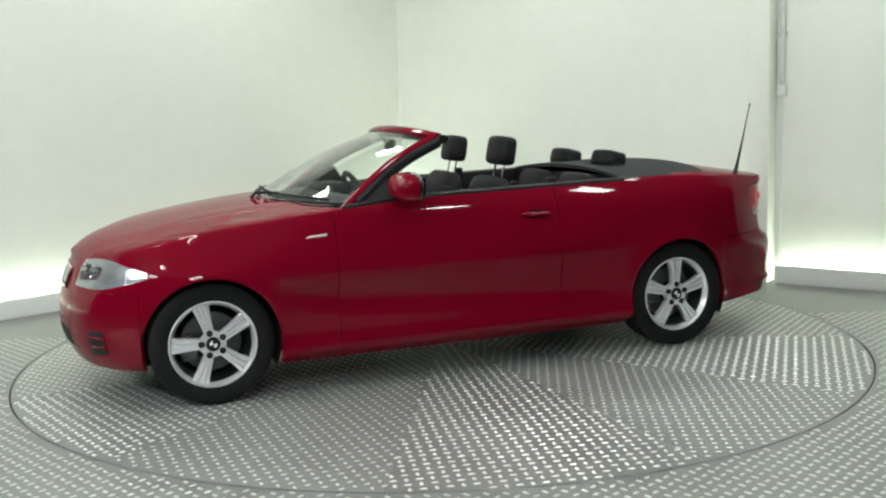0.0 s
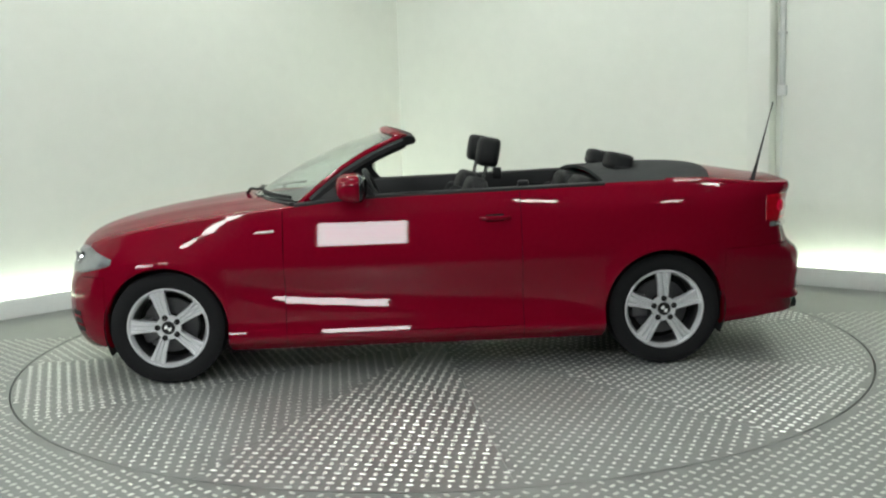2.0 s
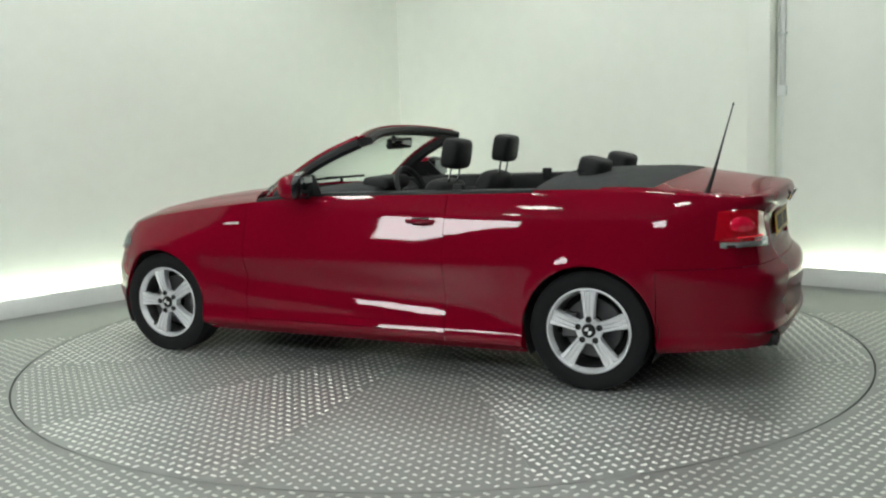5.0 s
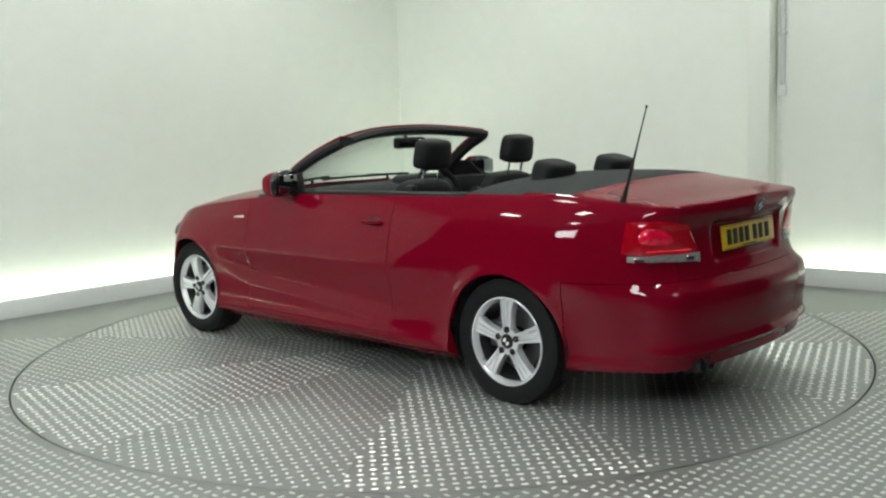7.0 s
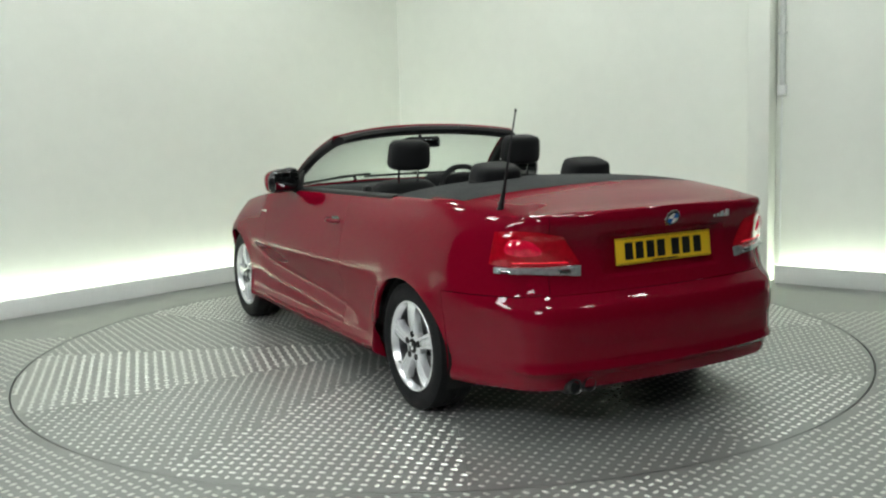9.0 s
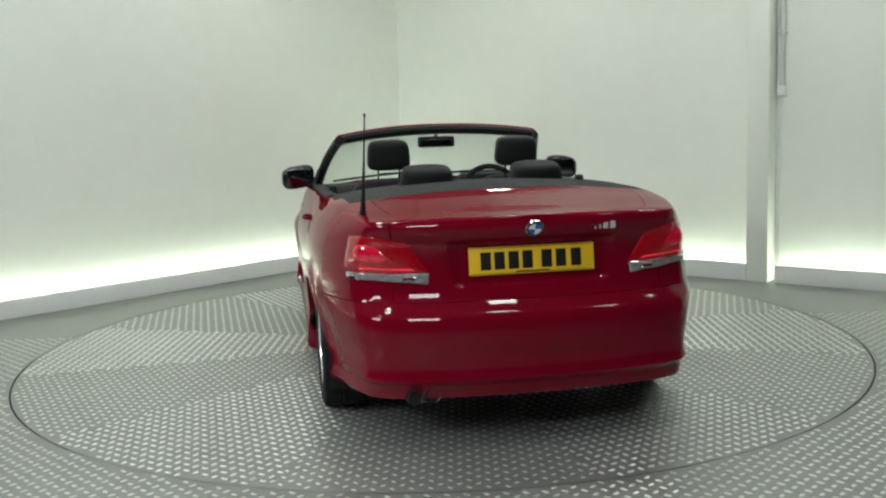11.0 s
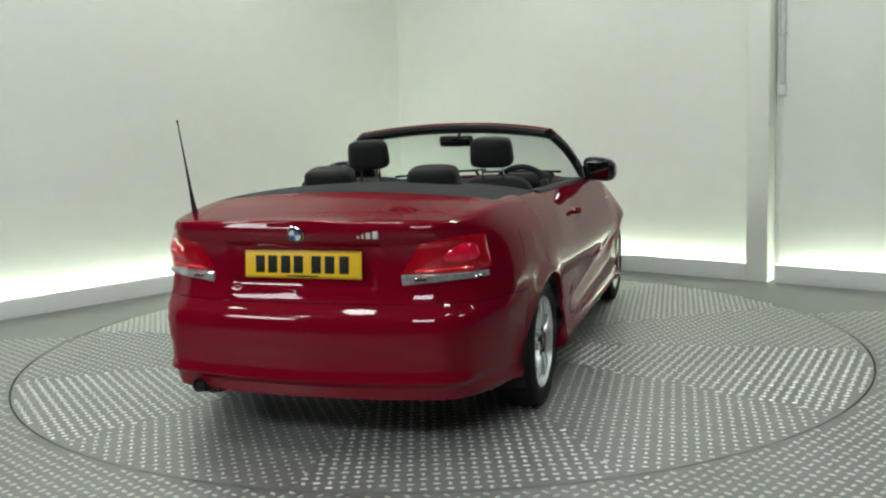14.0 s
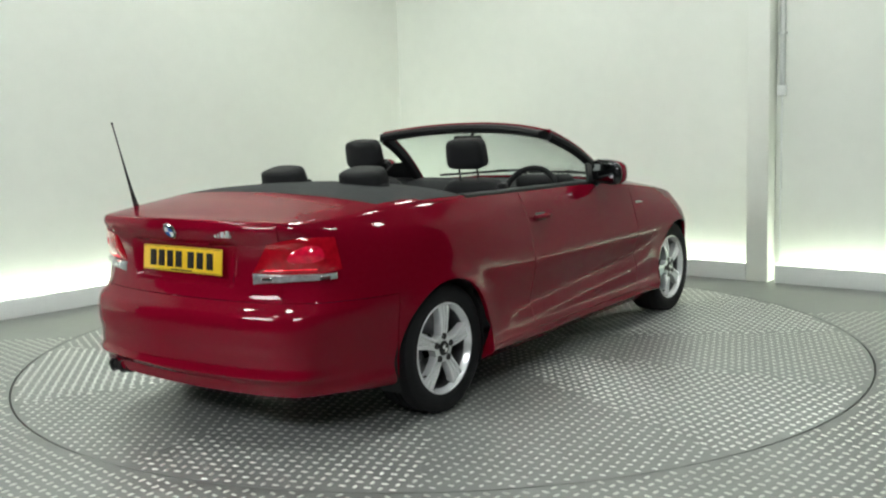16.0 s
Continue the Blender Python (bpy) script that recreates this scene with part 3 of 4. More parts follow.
# ---- wheels ----
def wheel(x, side, turn):
    hub = new("wheel")
    hub.parent = car
    hub.matrix_local = pose(x, side * (0.728 if x > 0 else 0.742), AXLE, 0, 0, 0 if side > 0 else 180) @ pose(0, 0, 0, 0, turn, 0)
    R = AXLE
    part("tyre", lathe([(0.195, -0.09), (0.207, -0.10), (0.24, -0.108), (0.275, -0.106), (0.295, -0.094), (R - 0.003, -0.075), (R, -0.05), (R, -0.018), (R - 0.006, -0.016), (R - 0.006, -0.010), (R, -0.008), (R, 0.008), (R - 0.006, 0.010), (R - 0.006, 0.016), (R, 0.018), (R, 0.05), (R - 0.003, 0.070), (0.297, 0.088), (0.285, 0.096), (0.262, 0.102), (0.240, 0.101), (0.219, 0.093), (0.213, 0.084), (0.205, 0.08)], 72), RUBBER, hub, "black rubber tyre")
    part("rim", lathe([(0.196, 0.066), (0.204, 0.072), (0.206, 0.080), (0.2125, 0.084), (0.214, 0.090), (0.211, 0.093), (0.205, 0.092), (0.2015, 0.084), (0.197, 0.078), (0.191, 0.062), (0.196, 0.066)], 72), ALLOY, hub, "silver alloy rim")
    # barrel of the alloy rim in dark steel, to paint the shade inside
    part("rim_barrel", lathe([(0.190, -0.09), (0.190, 0.03), (0.1955, 0.064), (0.190, 0.062), (0.185, 0.04), (0.181, -0.08), (0.190, -0.09)], 60), DARKSTEEL, hub, "inner alloy rim, coloured dark for the shade behind the spokes")
    part("brake_disc", lathe([(0.06, 0.0), (0.145, 0.0), (0.147, -0.004), (0.147, -0.022), (0.06, -0.022), (0.06, 0.0)], 48), DARKSTEEL, hub, "grey steel brake disc")
    part("caliper", rounded_box(0.075, 0.16, -0.05, 0.02, -0.055, 0.075, 0.012), DARKSTEEL, hub, "grey brake caliper")
    # black disc added behind the spokes to darken the gaps
    part("gap_shade", lathe([(0.001, -0.05), (0.185, -0.05), (0.185, -0.056), (0.001, -0.056)], 40), WELL, hub)
    # five flaring spokes, each with a groove along it
    for k in range(5):
        a = math.radians(90 + 72 * k)
        bm = bmesh.new()
        prof = [(0.040, 0.026, 0.078), (0.065, 0.0255, 0.084), (0.10, 0.028, 0.088), (0.14, 0.032, 0.089), (0.175, 0.0375, 0.086), (0.199, 0.044, 0.080)]
        rings = []
        for r, w, h in prof:
            row = []
            g = 0.015 if 0.06 < r < 0.19 else 0.001
            for u, dz in ((-1, -0.042), (-1, -0.006), (-0.9, -0.001), (-0.52, 0.0), (-0.42, -g), (-0.22, -g), (-0.14, -0.003), (0.14, -0.003), (0.22, -g), (0.42, -g), (0.52, 0.0), (0.9, -0.001), (1, -0.006), (1, -0.042)):
                px, pz = r, w * u
                row.append(bm.verts.new((px * math.cos(a) - pz * math.sin(a), h + dz, px * math.sin(a) + pz * math.cos(a))))
            rings.append(row)
        for p, q in zip(rings, rings[1:]):
            for j in range(len(p) - 1):
                bm.faces.new((p[j], p[j + 1], q[j + 1], q[j]))
        part("spoke", bm, ALLOY, hub, "", 30)
    part("hub", lathe([(0.064, 0.04), (0.067, 0.074), (0.064, 0.080), (0.050, 0.083), (0.037, 0.083), (0.035, 0.078), (0.001, 0.078)], 40), ALLOY, hub)
    part("centre_cap", lathe([(0.034, 0.076), (0.034, 0.085), (0.031, 0.088), (0.024, 0.089), (0.001, 0.090)], 32), INK, hub, "black and white round centre cap")
    bm = bmesh.new()
    for q in (0, 2):
        c = bm.verts.new((0, 0.0908, 0))
        vs = [bm.verts.new((0.019 * math.cos(math.pi / 2 * (q + i / 8)), 0.0906, 0.019 * math.sin(math.pi / 2 * (q + i / 8)))) for i in range(9)]
        for p1, p2 in zip(vs, vs[1:]):
            bm.faces.new((c, p1, p2))
    part("cap_mark", bm, WHITEPAINT, hub)
    for k in range(5):
        a = math.radians(90 + 72 * k)
        bm = lathe([(0.016, 0.079), (0.0155, 0.0866), (0.010, 0.0866), (0.008, 0.083), (0.001, 0.083)], 12)
        bmesh.ops.translate(bm, vec=(0.056 * math.cos(a), 0, 0.056 * math.sin(a)), verts=bm.verts)
        part("wheel_bolt", bm, INK, hub)
    bm = tube([(0.188, 0.078, 0.0), (0.176, 0.088, 0.0)], 0.004, 8)
    bmesh.ops.rotate(bm, cent=(0, 0, 0), matrix=Matrix.Rotation(math.radians(36), 3, "Y"), verts=bm.verts)
    part("valve", bm, INK, hub)
    return hub


wheel(1.317, 1, 15)
wheel(-1.32, 1, 0)
wheel(1.317, -1, 20)
wheel(-1.32, -1, -3)


# ---- lamps, badges and trim on the body ----
def s_at(y=None, x=None, z=0.7, rear=False):
    """Plan position whose surface point at height z has this y (at an end) or x (on the side)."""
    best, found = 9.0, 0.0
    for s in np.linspace(0, DS[-1], 1400):
        px = plan(s)[0]
        if y is not None and (px < -1.4) != rear:
            continue
        if y is not None and abs(px) < 1.6:
            continue
        p = surf(s, z)
        e = abs(p.y - y) if y is not None else abs(p.x - x)
        if e < best:
            best, found = e, float(s)
    return found


def patch(name, corners, out, mat, parent, side=1, label="", n=14, m=6, depth=0.012, arc=0.0, smooth=40, dome=False):
    """A piece that follows the body between four corners (s, z), proud of it, with a turned-in rim."""
    (s0, z0), (s1, z1), (s2, z2), (s3, z3) = corners
    bm = bmesh.new()
    g = []
    for i in range(n + 1):
        u = i / n
        row = []
        for j in range(m + 1):
            v = j / m
            s = (s0 * (1 - u) + s1 * u) * (1 - v) + (s3 * (1 - u) + s2 * u) * v
            z = (z0 * (1 - u) + z1 * u) * (1 - v) + (z3 * (1 - u) + z2 * u) * v + arc * math.sin(math.pi * u) * (v - 0.5) * 2
            edge = min(1, 6 * min(u, 1 - u, 0.5), 6 * min(v, 1 - v))
            rise = 0.35 + 0.65 * min(1, max(0, edge)) ** 0.5
            if dome:
                rise = 0.15 + 0.85 * (math.sin(math.pi * u) * math.sin(math.pi * v)) ** 0.6
            p = surf(s, z, out * rise)
            row.append(bm.verts.new((p.x, p.y * side, p.z)))
        g.append(row)
    for i in range(n):
        for j in range(m):
            bm.faces.new((g[i][j], g[i + 1][j], g[i + 1][j + 1], g[i][j + 1]))
    edges = [e for e in bm.edges if e.is_boundary]
    r = bmesh.ops.extrude_edge_only(bm, edges=edges)
    for v in r["geom"]:
        if isinstance(v, bmesh.types.BMVert):
            d = Vector((v.co.x * 0.8, 0, 0.5)) - v.co
            v.co += d.normalized() * depth
    return part(name, bm, mat, parent, label, smooth)


A_in, A_top, A_out = s_at(y=0.425, z=0.73, rear=True), s_at(y=0.50, z=0.82, rear=True), s_at(x=-1.90, z=0.80)
B_out = s_at(x=-1.925, z=0.72)
for side in (1, -1):
    lamp = patch("tail_light", [(A_in, 0.744), (A_out, 0.752), (A_out + 0.02, 0.885), (A_top, 0.862)], 0.022, REDLENS, car, side, "red tail light with a clear lower strip", 24, 14, arc=0.014, dome=True)
    patch("reverse_strip", [(A_in - 0.005, 0.695), (B_out, 0.716), (B_out, 0.740), (A_in, 0.738)], 0.016, CLEARLENS, lamp, side, "clear strip with chrome reflector", 18, 6)
    for u0, u1 in ((0.06, 0.20), (0.72, 0.90)):
        ca, cb = B_out + (A_in - B_out) * u0, B_out + (A_in - B_out) * u1
        patch("lamp_cell", [(cb, 0.702 + 0.012 * (1 - u1)), (ca, 0.702 + 0.012 * (1 - u0)), (ca, 0.733), (cb, 0.733)], 0.0185, CHROME, lamp, side, "bright reflector cell", 6, 3, depth=0.004)
    sa, sb = A_out + (A_in - A_out) * 0.20, A_out + (A_in - A_out) * 0.88
    # reflected light along the lens bottom, put in as a glowing bar
    patch("bar_glint", [(sb, 0.748), (sa, 0.752), (sa, 0.768), (sb, 0.762)], 0.0185, REDBAR, lamp, side, "bright red bar in the lens, its reflected light drawn as a glow", 12, 2, depth=0.004)
    sc = A_out + (A_in - A_out) * 0.10
    # reflection in the upper lens, put in as a glowing patch
    patch("lens_glint", [(A_out + (A_in - A_out) * 0.74, 0.782), (sc, 0.786), (sc + 0.03, 0.862), (A_out + (A_in - A_out) * 0.52, 0.842)], 0.031, REDGLINT, lamp, side, "bright red patch in the lens, its reflected light drawn as a glow", 16, 10, arc=0.012, depth=0.010, dome=True)

# headlights
H_in, H_out = s_at(y=0.385, z=0.65), s_at(x=1.60, z=0.66)
for side in (1, -1):
    lamp = patch("headlight", [(H_in, 0.590), (H_out, 0.642), (H_out, 0.668), (H_in + 0.02, 0.712)], 0.003, HEADBASE, car, side, "clear headlight with chrome reflector", 18, 8, arc=0.028)
    cover = patch("lens_cover", [(H_in - 0.004, 0.588), (H_out + 0.004, 0.640), (H_out + 0.004, 0.670), (H_in + 0.016, 0.715)], 0.016, LENS, lamp, side, "clear headlight cover", 18, 8, arc=0.028)
    cover.visible_shadow = False
    patch("lamp_bezel", [(H_in + 0.03, 0.610), (H_in + 0.23, 0.622), (H_in + 0.25, 0.690), (H_in + 0.04, 0.700)], 0.005, INK, lamp, side, "dark lamp bezel", 10, 5, depth=0.004)
    for d in (0.09, 0.19):
        p = surf(H_in + d, 0.656, 0.010)
        q = surf(H_in + d, 0.656, 0.03)
        bm = lathe([(0.042, 0.0), (0.037, 0.007), (0.026, -0.004), (0.012, 0.006), (0.001, 0.009)], 28, "x")
        a = math.atan2((q - p).y, (q - p).x)
        bmesh.ops.rotate(bm, cent=(0, 0, 0), matrix=Matrix.Rotation(a, 3, "Z"), verts=bm.verts)
        bmesh.ops.translate(bm, vec=p, verts=bm.verts)
        if side < 0:
            bmesh.ops.scale(bm, vec=(1, -1, 1), verts=bm.verts)
        part("lamp_ring", bm, CHROME, lamp, "chrome lamp ring")

# twin grille
for side in (1, -1):
    sk0, sk1 = s_at(y=0.035, z=0.60), s_at(y=0.235, z=0.60)
    grille = patch("grille", [(sk0, 0.560), (sk1 - 0.02, 0.560), (sk1, 0.655), (sk0, 0.665)], 0.004, GLOSSBLACK, car, side, "black rounded grille with a chrome frame", 8, 5)
    patch("grille_frame", [(sk0 - 0.008, 0.655), (sk1 + 0.006, 0.645), (sk1 + 0.004, 0.657), (sk0 - 0.008, 0.668)], 0.012, CHROME, grille, side, "", 8, 2)
    patch("grille_frame", [(sk0 - 0.008, 0.550), (sk1 - 0.02, 0.550), (sk1 - 0.02, 0.560), (sk0 - 0.008, 0.560)], 0.012, CHROME, grille, side, "", 8, 2)
    patch("grille_frame", [(sk1 - 0.02, 0.55), (sk1 - 0.008, 0.55), (sk1 + 0.006, 0.655), (sk1 - 0.006, 0.655)], 0.012, CHROME, grille, side, "", 2, 8)
    for k in range(7):
        sm = sk0 + (sk1 - sk0) * (k + 0.7) / 8
        patch("grille_bar", [(sm, 0.563), (sm + 0.006, 0.563), (sm + 0.007, 0.652), (sm + 0.001, 0.652)], 0.010, BLACK, grille, side, "", 1, 5, 0.006)
    # lower intake with bars
    i0, i1 = s_at(x=1.80, z=0.30) - 0.13, s_at(x=1.80, z=0.30)
    vent = patch("bumper_intake", [(i0, 0.258), (i1, 0.268), (i1 - 0.01, 0.385), (i0, 0.380)], 0.003, WELL, car, side, "black lower bumper intake", 10, 4)
    for z in (0.300, 0.345):
        patch("intake_bar", [(i0, z), (i1, z), (i1, z + 0.013), (i0, z + 0.013)], 0.007, PAINT, vent, side, "red bar across the intake", 10, 2, 0.006)
bm_i0, bm_i1 = 0.02, s_at(y=0.36, z=0.30)
for side in (1, -1):
    patch("centre_intake", [(0.0, 0.27), (bm_i1, 0.27), (bm_i1 - 0.02, 0.36), (0.0, 0.36)], 0.003, WELL, car, side, "black central bumper intake", 8, 4)

# side lamps, handles, rubbing details
for side in (1, -1):
    s0, s1 = s_of_x(0.845), s_of_x(0.735)
    rep = patch("side_repeater", [(s0, 0.785), (s1, 0.790), (s1, 0.803), (s0 + 0.02, 0.797)], 0.007, AMBERLENS, car, side, "small clear side repeater", 8, 3)
    h0, h1 = s_of_x(-0.345), s_of_x(-0.500)
    # no hollow here: a black patch on the door paints the recess shade
    cup = patch("handle_recess_shade", [(h0 + 0.03, 0.805), (h1 - 0.03, 0.808), (h1 - 0.03, 0.845), (h0 + 0.03, 0.842)], 0.0015, GLOSSBLACK, car, side, "black patch painted for the shade behind the door handle", 6, 3, 0.006)
    bm = bmesh.new()
    pts = []
    for i in range(9):
        u = i / 8
        p = surf(h0 + (h1 - h0) * u, 0.826, 0.004 + 0.030 * math.sin(math.pi * u) ** 0.5)
        pts.append((p.x, p.y * side, p.z))
    part("door_handle", tube(pts, [0.010, 0.012, 0.0125, 0.0125, 0.0125, 0.0125, 0.0125, 0.012, 0.010], 12), PAINT, car, "red body-coloured pull handle")
p = surf(s_of_x(-1.66), 0.80, 0.0)
patch("fuel_flap", [(s_of_x(-1.50), 0.74), (s_of_x(-1.66), 0.74), (s_of_x(-1.66), 0.87), (s_of_x(-1.50), 0.87)], 0.0025, PAINT, car, -1, "red round-cornered fuel flap", 8, 6, 0.004)

# number plate recess, plate and badges on the boot lid
PX = surf(DS[-1], 0.77).x
plate = part("number_plate", rounded_box(-0.002, 0.002, -0.262, 0.262, -0.056, 0.056, 0.0015), YELLOW, car, "yellow rear number plate with black bars")
plate.matrix_local = pose(PX - 0.012, 0, 0.776, 0, 6, 0)
part("plate_border", rounded_box(-0.0026, 0.0, -0.258, 0.258, -0.0525, -0.0505, 0), INK, plate)
part("plate_border", rounded_box(-0.0026, 0.0, -0.258, 0.258, 0.0505, 0.0525, 0), INK, plate)
for k, y in enumerate((0.192, 0.135, 0.076, 0.018, -0.062, -0.122, -0.186)):
    part("plate_bar", rounded_box(-0.0034, 0.0, y - 0.0215, y + 0.0215, -0.036, 0.036, 0.001), INK, plate)
part("plate_note", rounded_box(-0.003, 0.0, -0.07, 0.07, -0.0495, -0.0445, 0), INK, plate)
bm = rounded_box(PX - 0.024, PX + 0.012, -0.20, 0.20, 0.846, 0.862, 0.005)
part("boot_grip", bm, PAINT, car, "red boot grip strip over the number plate")

RX = surf(DS[-1], 0.905).x
badge = part("badge", lathe([(0.001, 0.0), (0.035, 0.0), (0.0375, -0.003), (0.0375, -0.008), (0.001, -0.008)], 40, "x"), CHROME, car, "round blue and white badge with a chrome ring")
badge.matrix_local = pose(RX - 0.012, 0, 0.905, 0, -28, 0) @ pose(0, 0, 0, 0, 0, 180)
part("badge_ring", lathe([(0.001, 0.0015), (0.033, 0.0015), (0.034, 0.0)], 40, "x"), INK, badge)
for q, mat in ((0, BLUE), (1, WHITEPAINT), (2, BLUE), (3, WHITEPAINT)):
    bm = bmesh.new()
    c = bm.verts.new((0.003, 0, 0))
    vs = [bm.verts.new((0.0025, 0.026 * math.cos(math.pi / 2 * (q + i / 8)), 0.026 * math.sin(math.pi / 2 * (q + i / 8)))) for i in range(9)]
    for p1, p2 in zip(vs, vs[1:]):
        bm.faces.new((c, p1, p2))
    part("badge_quarter", bm, mat, badge)
MX = surf(s_at(y=0.32, z=0.89, rear=True), 0.89).x
for k, (y, w, h) in enumerate(((-0.262, 0.008, 0.026), (-0.282, 0.008, 0.026), (-0.306, 0.020, 0.026), (-0.336, 0.022, 0.030))):
    part("model_mark", rounded_box(MX - 0.0105, MX + 0.004, y - w / 2, y + w / 2, 0.888, 0.888 + h, 0.002), ALLOY, car, "small chrome mark on the boot lid")

# bumper lower edge, exhaust
for y in (0.43, 0.50):
    part("tailpipe", lathe([(0.026, 0.0), (0.030, -0.004), (0.031, 0.0), (0.031, 0.25), (0.027, 0.25), (0.026, 0.0)], 28, "x"), PIPE, car, "dark steel tailpipe").matrix_local = pose(-2.158, y, 0.248)
# the notch's shade is a solid black block under the bumper edge
part("exhaust_notch_shade", rounded_box(-2.146, -2.02, 0.392, 0.538, 0.214, 0.272, 0.02), WELL, car, "black block for the shaded notch in the bumper round the tailpipes")
# aerial
part("aerial", tube([(-1.845, 0.655, 0.945), (-1.860, 0.654, 0.985), (-1.882, 0.651, 1.06), (-1.93, 0.646, 1.24), (-1.966, 0.642, 1.375)], [0.019, 0.012, 0.0075, 0.0036, 0.0030], 8), BLACK, car, "thin black whip aerial")
part("aerial_foot", lathe([(0.001, 0.03), (0.012, 0.026), (0.022, 0.006), (0.024, -0.012)], 20, "z"), BLACK, car).matrix_local = pose(-1.845, 0.655, 0.945)
part("aerial_tip", lathe([(0.001, 0.008), (0.005, 0.004), (0.005, -0.004), (0.001, -0.008)], 10, "z"), BLACK, car).matrix_local = pose(-1.966, 0.642, 1.375)

# ---- windscreen ----
NG = 24


def base_pt(y):
    k = abs(y) / 0.725
    return Vector((0.93 - 0.36 * k**2.0, y, 0.948 - 0.012 * k))


def head_pt(y):
    k = abs(y) / 0.600
    return Vector((0.150 - 0.115 * k**2, y, 1.298 - 0.046 * k**2.2))


def screen_pt(u, v, out=0.0):
    a, b = base_pt(0.725 * u), head_pt(0.600 * u)
    p = a.lerp(b, v)
    d = Vector((0.42, 0.1 * u, 0.9)).normalized()
    return p + d * (0.034 * math.sin(math.pi * v) + out)


bm = bmesh.new()
g = [[bm.verts.new(screen_pt(-1 + 2 * i / NG, j / 10)) for j in range(11)] for i in range(NG + 1)]
for i in range(NG):
    for j in range(10):
        bm.faces.new((g[i][j], g[i + 1][j], g[i + 1][j + 1], g[i][j + 1]))
r = bmesh.ops.extrude_face_region(bm, geom=list(bm.faces))
bmesh.ops.translate(bm, vec=(-0.002, 0, -0.004), verts=[q for q in r["geom"] if isinstance(q, bmesh.types.BMVert)])
screen = part("windscreen", bm, GLASS, car, "clear raked windscreen")
screen.visible_shadow = False


def sweep(path, section, n_out):
    """A bar along a path; section in (outwards, along the surface) offsets from each point's frame."""
    bm = bmesh.new()
    rings = []
    for i, p in enumerate(path):
        d = (path[min(i + 1, len(path) - 1)] - path[max(i - 1, 0)]).normalized()
        o = n_out(i).normalized()
        o = (o - d * o.dot(d)).normalized()
        w = d.cross(o)
        rings.append([bm.verts.new(p + o * a + w * b) for a, b in section])
    for p, q in zip(rings, rings[1:]):
        for k in range(len(p)):
            bm.faces.new((p[k], p[(k + 1) % len(p)], q[(k + 1) % len(q)], q[k]))
    bm.faces.new(rings[0])
    bm.faces.new(rings[-1])
    return bm


for side in (1, -1):
    path = [screen_pt(side * 1.0, v) + Vector((-0.004, side * 0.004, 0)) for v in np.linspace(-0.14, 0.96, 14)]
    sec = [(a, b * side) for a, b in ((0.010, -0.032), (0.020, -0.020), (0.022, -0.002), (0.012, 0.008), (-0.012, 0.008), (-0.012, -0.030))]
    part("screen_pillar", sweep(path, sec, lambda i: Vector((0.4, side * 0.9, 0.55))), PAINT, car, "red windscreen pillar")
    inner = [screen_pt(side * 1.0, v) + Vector((-0.004, side * 0.004, 0)) for v in np.linspace(0.03, 0.965, 14)]
    sec = [(a, b * side) for a, b in ((0.019, 0.004), (0.019, 0.026), (0.006, 0.042), (-0.022, 0.044), (-0.034, 0.012), (-0.016, -0.02), (-0.014, 0.002))]
    part("pillar_trim", sweep(inner, sec, lambda i: Vector((0.4, side * 0.9, 0.55))), BLACK, car, "black inner pillar trim")
    quarter = [Vector((0.56, side * 0.748, 0.93)), Vector((0.34, side * 0.775, 0.955)), Vector((0.20, side * 0.785, 0.96)), Vector((0.28, side * 0.735, 1.06)), Vector((0.36, side * 0.71, 1.06))]
    bm = bmesh.new()
    f = bm.faces.new([bm.verts.new(q) for q in quarter])
    r = bmesh.ops.extrude_face_region(bm, geom=[f])
    bmesh.ops.translate(bm, vec=(0, -side * 0.014, 0), verts=[q for q in r["geom"] if isinstance(q, bmesh.types.BMVert)])
    part("mirror_triangle", bm, BLACK, car, "black trim triangle behind the pillar", 20)
path = [head_pt(y) for y in np.linspace(-0.598, 0.598, 25)]
part("screen_header", sweep(path, [(0.010, 0.030), (0.018, 0.014), (0.018, -0.012), (0.008, -0.02), (-0.006, -0.018), (-0.008, 0.03)], lambda i: Vector((0.25, 0, 1))), PAINT, car, "red windscreen header")
low = [p + Vector((-0.022, 0, -0.014)) for p in path]
part("header_trim", sweep(low, [(0.022, 0.034), (0.026, 0.0), (0.014, -0.034), (-0.006, -0.042), (-0.024, -0.030), (-0.026, 0.03), (-0.004, 0.05)], lambda i: Vector((0.2, 0, 1))), BLACK, car, "black inner header trim")
# cowl, wipers
bm = bmesh.new()
a = [bm.verts.new(base_pt(y) + Vector((-0.03, 0, -0.012))) for y in np.linspace(-0.62, 0.62, 21)]
b = [bm.verts.new(base_pt(y) + Vector((0.012, 0, -0.016))) for y in np.linspace(-0.62, 0.62, 21)]
for i in range(20):
    bm.faces.new((a[i], a[i + 1], b[i + 1], b[i]))
r = bmesh.ops.extrude_face_region(bm, geom=list(bm.faces))
bmesh.ops.translate(bm, vec=(0, 0, -0.05), verts=[q for q in r["geom"] if isinstance(q, bmesh.types.BMVert)])
part("cowl_grille", bm, BLACK, car, "black cowl panel below the windscreen")
